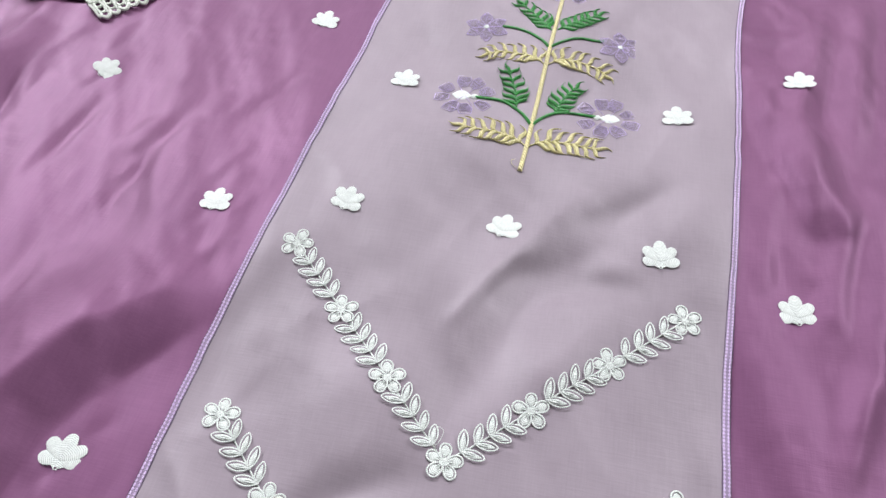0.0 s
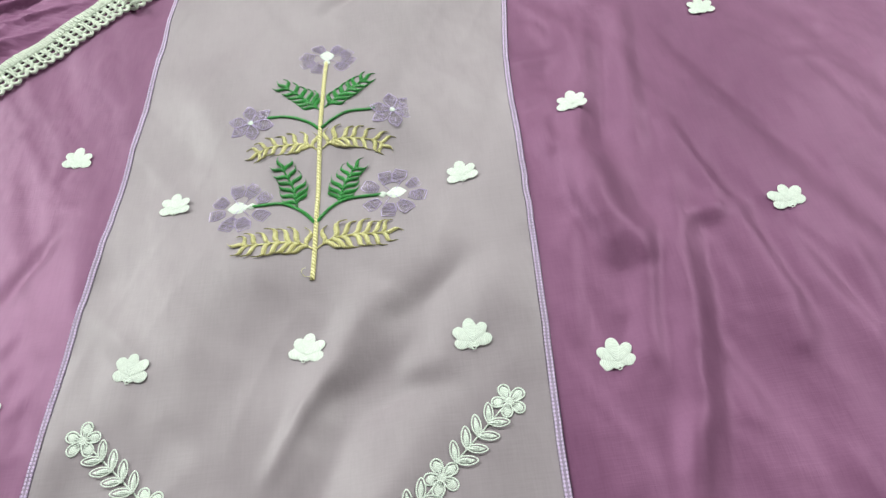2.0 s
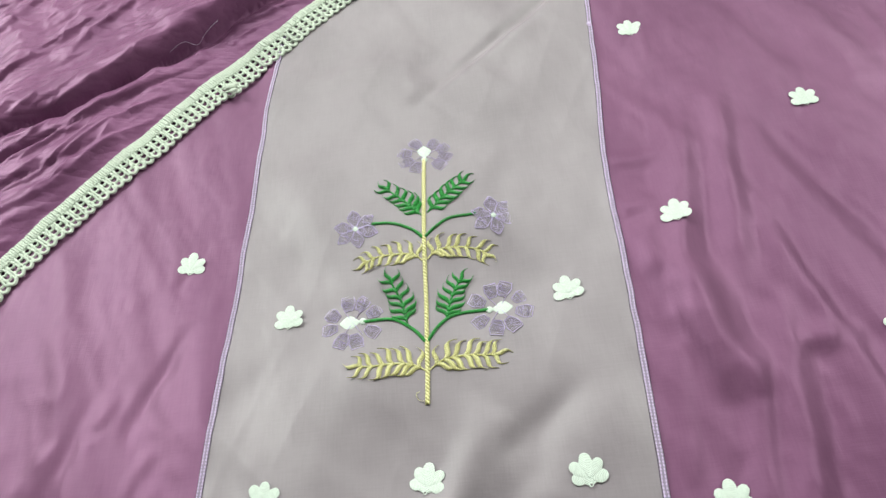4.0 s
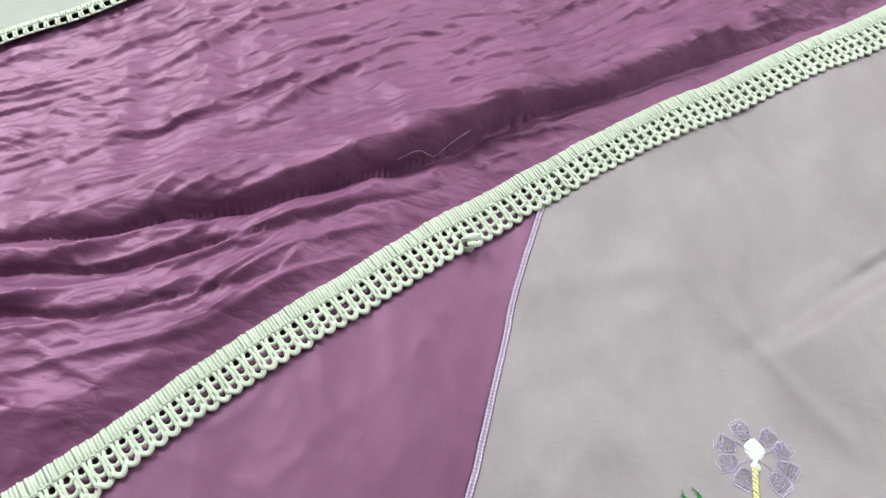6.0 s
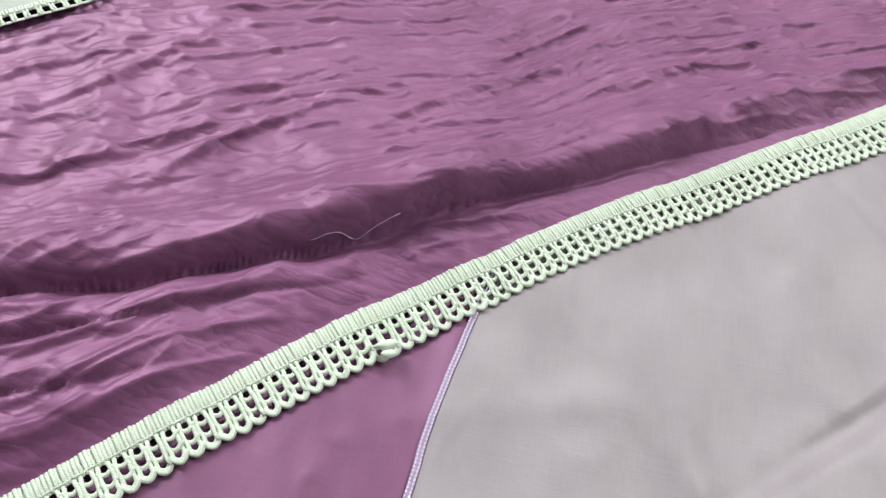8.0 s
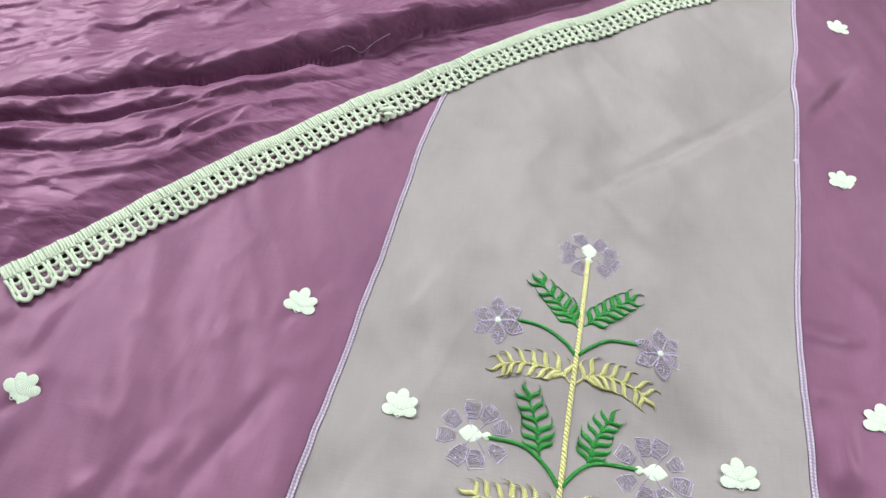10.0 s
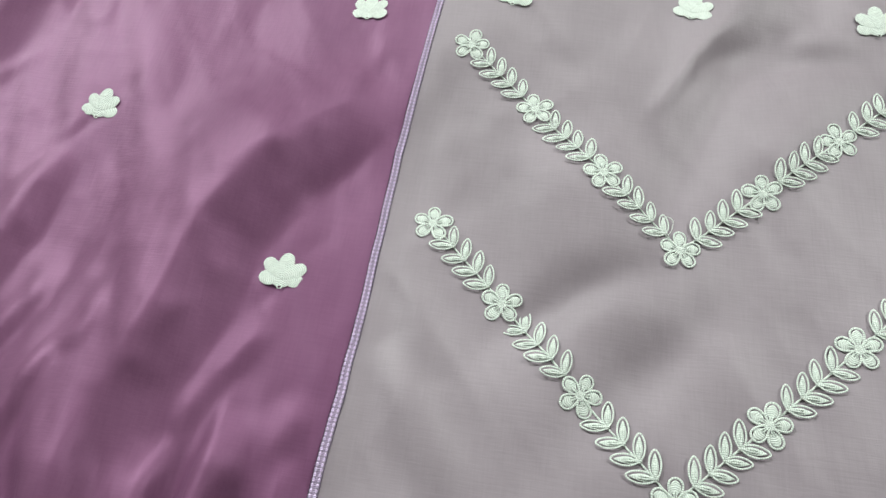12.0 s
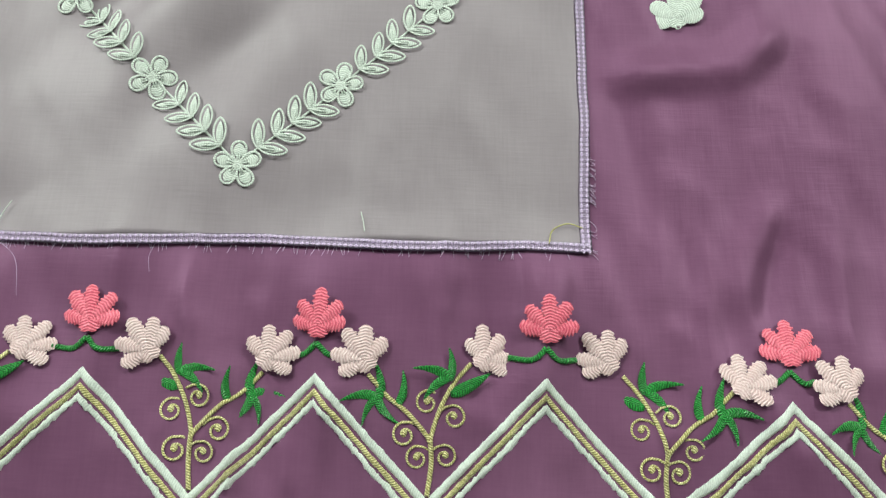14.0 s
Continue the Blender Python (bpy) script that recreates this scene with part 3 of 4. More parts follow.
def thicken(ob, t):
    mod = ob.modifiers.new("thickness", "SOLIDIFY")
    mod.thickness, mod.offset = t, -1
    return ob


def on_panel(x, y):
    return kurta_z(x, y) + PANEL_LIFT


def box(name, x0, x1, y0, y1, z0, z1, material, label):
    v = [(x, y, z) for x in (x0, x1) for y in (y0, y1) for z in (z0, z1)]
    f = [(0, 1, 3, 2), (4, 6, 7, 5), (0, 4, 5, 1), (2, 3, 7, 6), (0, 2, 6, 4), (1, 5, 7, 3)]
    me = mesh(name, v, f, smooth=False)
    me.materials.append(material)
    return tagged(new(name, me), label, "room", kind="structure")


# ---- the room that closes the place ----
box("floor", -3.5, 2.8, -2.2, 4.2, -0.11, -0.0135, PALE_FLOOR, "pale smooth floor under the spread cloths")
box("ceiling", -3.5, 2.8, -2.2, 4.2, 2.9, 3.0, PALE_PLASTER, "plain pale plastered ceiling")
box("wall_north", -3.5, 2.8, 4.2, 4.3, -0.11, 3.0, PALE_PLASTER, "plain pale plastered wall")
box("wall_south", -3.5, 2.8, -2.3, -2.2, -0.11, 3.0, PALE_PLASTER, "plain pale plastered wall")
# west wall leaves an opening for the added window, which is never in view
box("wall_west", -3.6, -3.5, -2.3, 1.95, -0.11, 3.0, PALE_PLASTER, "plain pale plastered wall beside an added, unseen window opening")
box("wall_west", -3.6, -3.5, 3.85, 4.3, -0.11, 3.0, PALE_PLASTER, "plain pale plastered wall beside an added, unseen window opening")
box("wall_west", -3.6, -3.5, 1.95, 3.85, -0.11, 1.45, PALE_PLASTER, "plain pale plastered wall under an added, unseen window opening")
box("wall_west", -3.6, -3.5, 1.95, 3.85, 2.75, 3.0, PALE_PLASTER, "plain pale plastered wall over an added, unseen window opening")
box("wall_east", 2.8, 2.9, -2.3, 4.3, -0.11, 3.0, PALE_PLASTER, "plain pale plastered wall")

# ---- the kurta: silk, panel, edging ----
kurta = tagged(new("kurta"), "purple silk kurta with embroidered lavender panel spread flat", "garment")
X, Y = np.meshgrid(np.linspace(-0.82, 0.70, 400), np.linspace(-0.22, 1.40, 400), indexing="ij")
v, f = grid(X, Y, kurta_z)
thicken(part("silk_cloth", mesh("silk_cloth", v, f), PURPLE, kurta, "plain purple silk with soft folds"), 0.0006)

S, T = np.meshgrid(np.linspace(0, 1, 150), np.linspace(0, 1, 420), indexing="ij")
Y = 0.0015 + T * 1.28 + 0.0012 * np.sin(S * 19) * (1 - T) ** 8
X = seam_x(LEFT_SEAM, Y) * (1 - S) + seam_x(RIGHT_SEAM, Y) * S
v, f = grid(X, Y, on_panel)
thicken(part("front_panel", mesh("front_panel", v, f), LAVENDER, kurta, "pale lavender chiffon panel with faint creases"), 0.0009)


def edging(name, pts):
    """Overlocked edge: a tape coloured as gap shade, two rows of chain stitches and a dark thread on each side."""
    p = np.array(pts, float)
    d = np.r_[0, np.cumsum(np.linalg.norm(np.diff(p, axis=0), axis=1))]
    pitch = 0.0025
    n = int(d[-1] / pitch)
    q = np.linspace(0, d[-1], n)
    px, py = np.interp(q, d, p[:, 0]), np.interp(q, d, p[:, 1])
    tx, ty = np.gradient(px), np.gradient(py)
    ln = np.hypot(tx, ty)
    tx, ty = tx / ln, ty / ln
    wob = 0.0004 * field(q * 60, q * 0 + 3.3, 21) + 0.0007 * field(q * 14, q * 0 + 5.3, 22)
    px, py = px - ty * wob, py + tx * wob
    links = Pile()
    rng = random.Random(5)
    base = [(0, -0.62, 0), (-0.30, 0.1, 0.0), (0, 0.1, 0.34), (0.30, 0.1, 0.0), (0, 0.62, 0.05)]
    fc = [(0, 2, 1), (0, 3, 2), (1, 2, 4), (2, 3, 4)]
    for i in range(n):
        for row in (-1, 1):
            ox = row * 0.00135
            k = pitch * rng.uniform(0.92, 1.12)
            vs = []
            for bx, by, bz in base:
                lx, ly = ox + bx * 0.0030 + rng.uniform(-1, 1) * 0.0001, by * k * 0.86
                gx, gy = px[i] - ty[i] * lx + tx[i] * ly, py[i] + tx[i] * lx + ty[i] * ly
                vs.append((gx, gy, bz * 0.0042 + 0.0007))
            links.add((vs, fc, [(b[0] * 0.003, b[1] * 0.002) for b in base]))
    va = np.array(links.v)
    va[:, 2] += on_panel(va[:, 0], va[:, 1])
    ob = part(name, mesh(name, va, links.f, links.u), EDGE_FLOSS, kurta, "lavender overlock stitching along the panel")
    # flat tape whose darker colour stands in for shade in the stitch gaps
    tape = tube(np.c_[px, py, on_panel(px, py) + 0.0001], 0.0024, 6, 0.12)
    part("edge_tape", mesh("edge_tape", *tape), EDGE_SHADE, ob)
    for row in (-1, 1):
        lx = row * 0.0024
        x1, y1 = px - ty * lx, py + tx * lx
        part("edge_thread", mesh("edge_thread", *tube(np.c_[x1, y1, on_panel(x1, y1) + 0.0001], 0.00022, 5)), DARK_FLOSS, ob, "dark thread beside the stitching")
    return ob


ys = np.linspace(0.0, 1.22, 300)
edging("panel_edging", np.c_[seam_x(LEFT_SEAM, ys), ys])
edging("panel_edging", np.c_[seam_x(RIGHT_SEAM, ys), ys])
xs = np.linspace(-0.168, 0.168, 100)
edging("panel_edging", np.c_[xs, 0.0008 + 0.0012 * np.sin(xs * 44 + 1)])
part("edge_knot", mesh("edge_knot", *moved(petal(0.007, 0.006, 0.003), 0.3, 0.2085, 0.806, float(on_panel(0.2085, 0.806)))), EDGE_FLOSS, kurta, "small thread knot on the edging")

# fibres frayed out of the lower edge, and loose thread ends
rng = random.Random(3)
fray = Pile()
for i in range(170):
    x0 = rng.uniform(-0.168, 0.168) if i > 60 else rng.uniform(-0.168, -0.06)
    ln = rng.uniform(0.0015, 0.0045)
    a = rng.uniform(-0.6, 0.6)
    fray.add(cord([(x0, -0.001), (x0 + ln * a * 0.5, -0.001 - ln * 0.5), (x0 + ln * a, -0.001 - ln)], 0.00012, 0.0006, 4, seg=3))
for i in range(26):
    y0 = rng.uniform(0, 0.05)
    fray.add(cord([(0.169, y0), (0.1715, y0 - 0.002), (0.173, y0 - 0.005 * rng.random())], 0.00014, 0.0006, 4, seg=3))
part("frayed_fibres", fray.mesh("frayed_fibres"), EDGE_FLOSS, kurta, "fine pale fibres frayed from the lower edge")
for pts in (((-0.110, -0.001), (-0.104, -0.012), (-0.101, -0.026)), ((-0.104, -0.001), (-0.094, -0.010), (-0.090, -0.027)), ((-0.138, -0.001), (-0.142, -0.012), (-0.143, -0.020)), ((-0.03, -0.001), (-0.032, -0.008), (-0.031, -0.015))):
    part("loose_thread", mesh("loose_thread", *cord(pts, 0.00009, 0.0012, 14, seg=4)), EDGE_FLOSS, kurta, "thin loose pale thread end")
for pts in (((0.0655, 0.006), (0.0645, 0.011), (0.0630, 0.016)), ((-0.106, 0.004), (-0.104, 0.012), (-0.101, 0.018))):
    part("loose_thread", mesh("loose_thread", *cord(pts, 0.00025, 0.0016, 10, zf=on_panel, seg=4)), WHITE_FLOSS, kurta, "thin loose pale thread end")
part("loose_thread", mesh("loose_thread", *cord(((0.150, 0.003), (0.152, 0.010), (0.159, 0.0135), (0.166, 0.0115)), 0.00028, 0.0016, 18, zf=on_panel, seg=4)), YELLOW_FLOSS, kurta, "curled yellow thread end at the corner")
part("loose_thread", mesh("loose_thread", *cord(((-0.001, 0.178), (-0.004, 0.187), (-0.003, 0.193), (0.001, 0.191), (0.0, 0.184), (-0.002, 0.180)), 0.0002, 0.0016, 24, zf=on_panel, seg=4)), WHITE_FLOSS, kurta, "loose white thread loop")
part("loose_thread", mesh("loose_thread", *cord(((0.014, 0.411), (0.009, 0.412), (0.007, 0.417), (0.010, 0.419)), 0.0002, 0.0012, 16, zf=on_panel, seg=4)), GOLD_FLOSS, kurta, "loose gold thread end")

# ---- small white flowers scattered over silk and panel ----
def petal_meshes(jag, ridge, n, dome, wide, loop=False):
    """Three upper petals, a low petal and the heart of a fan flower, with fine or coarse stitches."""
    up = [mesh("petal", *petal(ln, w * wide, dome, 0.70, jag, 0.5, 0.0, n, 7, k, -0.26, ridge)) for k, (ln, w) in enumerate(((0.0158, 0.0086), (0.0150, 0.0084), (0.0150, 0.0084)))]
    low = mesh("petal", *petal(0.0126, 0.0088 * wide, dome, 0.68, jag, 0.5, 0.06, n, 7, 7, -0.26, ridge))
    core = Pile().add(moved(petal(0.0098, 0.0098, dome * 1.25, 0.5, jag, 0.6, 0, n - 6, 7, 2, -0.1, ridge), 0, 0, -0.0045))
    if loop:
        core.add(tube([(-0.0016, -0.0042, 0.0008), (-0.0008, -0.0062, 0.0008), (0.0010, -0.0060, 0.0008), (0.0016, -0.004, 0.0008)], 0.0004))
    return (*up, low, core.mesh("flower_heart"))


FINE, COARSE, COARSE_PINK = petal_meshes(0.06, 0.00008, 25, 0.0009, 0.98, True), petal_meshes(0.17, 0.00034, 17, 0.0018, 0.77), petal_meshes(0.14, 0.00032, 17, 0.0018, 0.80)


def fan_flower(name, x, y, axis, material, parent, label, zf=kurta_z, size=1.0):
    """A flower seen from the side: five petals in a fan round a heart."""
    a, b, c, low, core = COARSE if material is CORAL_FLOSS else COARSE_PINK if material is PINK_FLOSS else FINE
    proud = 0.0011 if material is WHITE_FLOSS else 0.0021
    r = radians(axis)
    bx, by = x - math.cos(r) * 0.0045 * size, y - math.sin(r) * 0.0045 * size
    host = part(name, core, material, parent, label, seat(bx, by, axis, proud, zf, size))
    inv = host.matrix_basis.inverted()
    for k, (off, me) in enumerate(((96, low), (-96, low), (47, b), (-47, c), (0, a)) if material is WHITE_FLOSS else ((84, low), (-84, low), (41, b), (-41, c), (0, a))):
        part("petal", me, material, host, "", inv @ seat(bx, by, axis + off + rngf.uniform(-5, 5), proud + 0.0002 * k, zf, size * rngf.uniform(0.95, 1.06), off < 0))
    return host


rngf = random.Random(8)
for x, y, turn in SILK_FLOWERS:
    fan_flower("flower_motif", x, y, turn, WHITE_FLOSS, kurta, "small white embroidered flower on the silk")
for x, y, turn in ((-0.098, 0.498, 90), (0.133, 0.492, 95), (-0.106, 0.351, 80), (0.012, 0.354, 75), (0.124, 0.348, 95)):
    fan_flower("flower_motif", x, y, turn, WHITE_FLOSS, kurta, "small white embroidered flower on the panel", on_panel)

# ---- white chevrons of leaves and blossoms ----
def leaf_loop():
    p = Pile()
    L, W = 0.0140, 0.0029
    for k, r in ((1.0, 0.00052),):
        q = np.linspace(0, 2 * math.pi, 27)[:-1]
        s = 0.5 - 0.5 * np.cos(q)
        pts = np.c_[np.sign(np.sin(q)) * np.abs(np.sin(q)) ** 1.3 * W * k, s * L * (0.5 + 0.5 * k), 0 * q + 0.0004]
        p.add(tube(pts, r, 5, 0.8, True))
    p.add(moved(petal(L * 0.84, W * 1.25, 0.0007, 0.5, 0.04, 0.6, 0, 17, 5, 1, 0.2, 0.0001), 0, 0, 0.0006))
    for o in (-0.0006, 0.0005):
        p.add(tube([(0, -0.0015, 0.0006), (o, L * 0.3, 0.0010), (o, L * 0.55, 0.0006)], 0.0005, 4))
    return p.mesh("leaf")


def round_petal():
    """A drop-shaped loop of cord from the heart outwards round a low satin pad."""
    p = Pile()
    q = np.linspace(0, 2 * math.pi, 25)[:-1]
    y = 0.0006 + 0.0107 * (0.5 - 0.5 * np.cos(q))
    x = 0.0040 * np.sin(q) * (0.28 + 0.72 * (0.5 - 0.5 * np.cos(q)) ** 0.7) * 1.12
    p.add(tube(np.c_[x, y, 0 * q + 0.0006], 0.00062, 5, 0.8, True))
    p.add(moved(petal(0.0072, 0.0056, 0.0010, 0.62, 0.06, 0.6, 0, 15, 7, 3, -0.1, 0.0001), 0, 0, 0.0033))
    for o in (-0.0007, 0.0007):
        p.add(tube([(o * 0.4, 0.0002, 0.0007), (o, 0.0052, 0.0011)], 0.0004, 4))
    return p.mesh("petal")


LEAF, ROUND = leaf_loop(), round_petal()
KNOT = mesh("flower_heart", *moved(petal(0.0046, 0.0046, 0.0018, 0.5), 0, 0, -0.0023))


def blossom(x, y, turn, parent):
    for k in range(5):
        part("petal", ROUND, WHITE_FLOSS, parent, "", seat(x, y, turn + 72 * k + rngf.uniform(-5, 5), 0.0007, on_panel, rngf.uniform(0.95, 1.05)))
    part("flower_heart", KNOT, WHITE_FLOSS, parent, "", seat(x, y, turn, 0.0008, on_panel, 0.9))


def chevron(arms, foot):
    stem = Pile()
    for arm in arms:
        stem.add(cord([foot, *arm], 0.0006, 0.0004, 60, on_panel))
    vine = part("chevron_vine", stem.mesh("chevron_vine"), WHITE_FLOSS, kurta, "white embroidered chevron of leaf sprays and blossoms")
    blossom(*foot, 90, vine)
    for arm in arms:
        pts = [foot, *arm]
        for (x0, y0), (x1, y1) in zip(pts, pts[1:]):
            blossom(x1, y1, 90 + rngf.uniform(-20, 20), vine)
            out = math.degrees(math.atan2(y1 - y0, x1 - x0))
            for k in range(4):
                t = 0.20 + 0.165 * k
                x, y = x0 + (x1 - x0) * t, y0 + (y1 - y0) * t
                for sgn in (-1, 1):
                    part("leaf", LEAF, WHITE_FLOSS, vine, "", seat(x, y, out + sgn * (46 + rngf.uniform(-5, 5)), 0.0014, on_panel, rngf.uniform(0.90, 1.01)))


chevron((((-0.040, 0.2155), (-0.084, 0.2595), (-0.130, 0.3045)), ((0.0505, 0.2145), (0.0955, 0.256), (0.142, 0.299))), (0.005, 0.1725))
chevron((((-0.0435, 0.0835), (-0.089, 0.1295), (-0.135, 0.1735)), ((0.049, 0.0815), (0.0955, 0.1275), (0.140, 0.173))), (0.0035, 0.038))

# ---- the tall plant on the panel ----
stem_pts = ((0.0150, 0.4085), (0.0165, 0.436), (0.0180, 0.482), (0.0193, 0.535), (0.0212, 0.586), (0.0235, 0.651))
plant = part("plant_motif", mesh("plant_motif", *cord(stem_pts, 0.0019, 0.0006, 60, on_panel, 0.6, 8)), GOLD_ROPE, kurta, "embroidered flowering plant with gold stem on the panel")


def leaflet(bend, seed):
    """A narrow S-shaped satin leaflet along +y, with a rounded foot, a slim tip and slanting stitches."""
    r = random.Random(seed)
    ns, nt, L = 15, 7, 0.0160
    v, u, f = [], [], []
    for i in range(ns):
        s = i / (ns - 1)
        w = 0.00165 * (0.45 + 0.55 * math.sin(math.pi * min(1, 0.15 + s * 0.95)) ** 0.8) * (1 - 0.55 * max(0, s - 0.62) / 0.38)
        w *= 1 + (0.07 if i % 2 else -0.07) + r.uniform(-0.05, 0.05)
        cx = L * bend * 0.85 * (math.sin(2 * math.pi * s) * 0.10 - 0.42 * s * s + 0.62 * s ** 3.2)
        for k in range(nt):
            t = 2 * k / (nt - 1) - 1
            v.append((cx + t * w, s * L + t * w * 0.5, 0.0034 * math.sqrt(max(0, 1 - t * t)) * (0.55 + 0.45 * math.sin(math.pi * s)) + (0.00016 if i % 2 else -0.00016) - 0.0002))
            u.append((t * w, s * L))
    for i in range(ns - 1):
        for k in range(nt - 1):
            a = i * nt + k
            f.append((a, a + 1, a + nt + 1, a + nt))
    return mesh("leaflet", v, f, u)


LEAFLETS = {m.name: [leaflet(b, k) for k, b in enumerate((0.8, 1.0, 1.2))] for m in (GREEN_FLOSS, GOLD_FLOSS)}


def fern(vein, n, first, size, material, label, angles):
    """A feathered leaf: a vein, pairs of curved leaflets and a long slim one at the tip; angles open to the left and the right of the vein."""
    p = smooth_line(vein, 40)
    part("leaf_vein", mesh("leaf_vein", *cord(vein, 0.0010, 0.0006, 30, on_panel, 0.7, 6, True)), material, plant, label)
    for k in range(n):
        t = first + (0.84 - first) * k / (n - 1)
        i = min(int(t * 39), 38)
        x, y = p[i]
        a = math.degrees(math.atan2(*(p[i + 1] - p[i])[::-1]))
        sz = size * (1.0 - 0.30 * (k / n) ** 1.5) * (0.88 if k == 0 else 1)
        for sgn in (-1, 1):
            wide = angles[0] if sgn > 0 else angles[1]
            part("leaflet", LEAFLETS[material.name][(k + sgn) % 3], material, plant, "", seat(x, y, a + sgn * (wide + rngf.uniform(-5, 5)), 0.0004, on_panel, sz * rngf.uniform(0.94, 1.06), sgn < 0))
    a = math.degrees(math.atan2(*(p[39] - p[36])[::-1]))
    part("leaflet", LEAFLETS[material.name][0], material, plant, "", seat(*p[33], a, 0.0007, on_panel, size * 0.80))


GREEN_LEAF, GOLD_LEAF = "dark green feathered leaf", "pale gold feathered leaf"
fern(((0.0190, 0.582), (0.006, 0.599), (-0.018, 0.623)), 6, 0.10, 1.22, GREEN_FLOSS, GREEN_LEAF, (36, 38))
fern(((0.0240, 0.584), (0.041, 0.602), (0.062, 0.621)), 6, 0.10, 1.22, GREEN_FLOSS, GREEN_LEAF, (36, 38))
fern(((0.0180, 0.535), (0.009, 0.543), (-0.009, 0.545), (-0.025, 0.543), (-0.038, 0.537)), 7, 0.13, 1.12, GOLD_FLOSS, GOLD_LEAF, (48, 54))
fern(((0.0210, 0.536), (0.031, 0.544), (0.047, 0.546), (0.065, 0.542), (0.076, 0.534)), 7, 0.13, 1.12, GOLD_FLOSS, GOLD_LEAF, (54, 48))
fern(((0.0020, 0.479), (0.0, 0.488), (-0.002, 0.499), (-0.008, 0.513), (-0.013, 0.524)), 6, 0.10, 1.14, GREEN_FLOSS, GREEN_LEAF, (44, 50))
fern(((0.0340, 0.479), (0.036, 0.487), (0.039, 0.498), (0.044, 0.509), (0.050, 0.520)), 6, 0.10, 1.14, GREEN_FLOSS, GREEN_LEAF, (50, 44))
fern(((0.0160, 0.435), (0.006, 0.441), (-0.010, 0.443), (-0.028, 0.442), (-0.046, 0.445)), 7, 0.14, 1.20, GOLD_FLOSS, GOLD_LEAF, (48, 54))
fern(((0.0170, 0.435), (0.029, 0.443), (0.046, 0.445), (0.062, 0.443), (0.078, 0.444)), 7, 0.14, 1.20, GOLD_FLOSS, GOLD_LEAF, (54, 48))
for pts in (((0.0190, 0.558), (0.010, 0.568), (-0.006, 0.577), (-0.026, 0.580)), ((0.0205, 0.558), (0.032, 0.568), (0.045, 0.576), (0.067, 0.5785)), ((0.0165, 0.460), (0.006, 0.473), (-0.010, 0.484), (-0.036, 0.4855)), ((0.0175, 0.460), (0.029, 0.475), (0.043, 0.483), (0.069, 0.4845))):
    part("side_stem", mesh("side_stem", *cord(pts, 0.0015, 0.0006, 30, on_panel, 0.7, 6)), GREEN_FLOSS, plant, "dark green side stem")


def kite(length, width, seed, star):
    """A loose kite or star-point petal: a stitched outline crossed by slack zigzag threads, open enough for the panel to show."""
    r = random.Random(seed)
    p = Pile()

    def half(s):
        if star:
            return width / 2 * (0.12 + 0.88 * (s / 0.60) if s < 0.60 else 1 - 0.88 * ((s - 0.60) / 0.40))
        return width / 2 * (0.50 + 0.50 * (s / 0.62) if s < 0.62 else 1 - 0.18 * ((s - 0.62) / 0.38))

    for turn in range(2):
        edge = [(half(s) * g + r.uniform(-1, 1) * 0.0003, s * length + (0.10 * length * abs(g) * (s > 0.99) if not star else 0) + r.uniform(-1, 1) * 0.0003, 0.0003 + 0.0002 * turn) for g, row in ((1, np.linspace(0, 1, 7)), (-1, np.linspace(1, 0, 7))) for s in row]
        p.add(tube(edge, 0.00040, 4, 0.8, True))
    zig = []
    for k, t in enumerate(np.linspace(0.06, 0.97, 15 if not star else 17)):
        g = 1 if k % 2 else -1
        zig.append((g * half(t) * r.uniform(0.80, 1.04), t * length + r.uniform(-1, 1) * 0.0004, 0.0004 + r.uniform(0, 0.0004)))
    p.add(tube(zig, 0.00042, 4, 0.8))
    for k in range(5):
        t = r.uniform(0.15, 0.75)
        p.add(tube([(half(t) * r.uniform(-0.9, 0.9), t * length, 0.0005), (half(t + 0.2) * r.uniform(-0.9, 0.9), (t + 0.22) * length, 0.0006)], 0.00030, 4, 0.8))
    return p.mesh("petal")


KITES = [kite(0.0128, 0.0128, k, False) for k in range(4)]
STARS = [kite(0.0200, 0.0135, k + 9, True) for k in range(3)]
DIAMOND = mesh("flower_diamond", *petal(0.0150, 0.0115, 0.0011, 0.55, 0.02, 0.9, point=0.45))
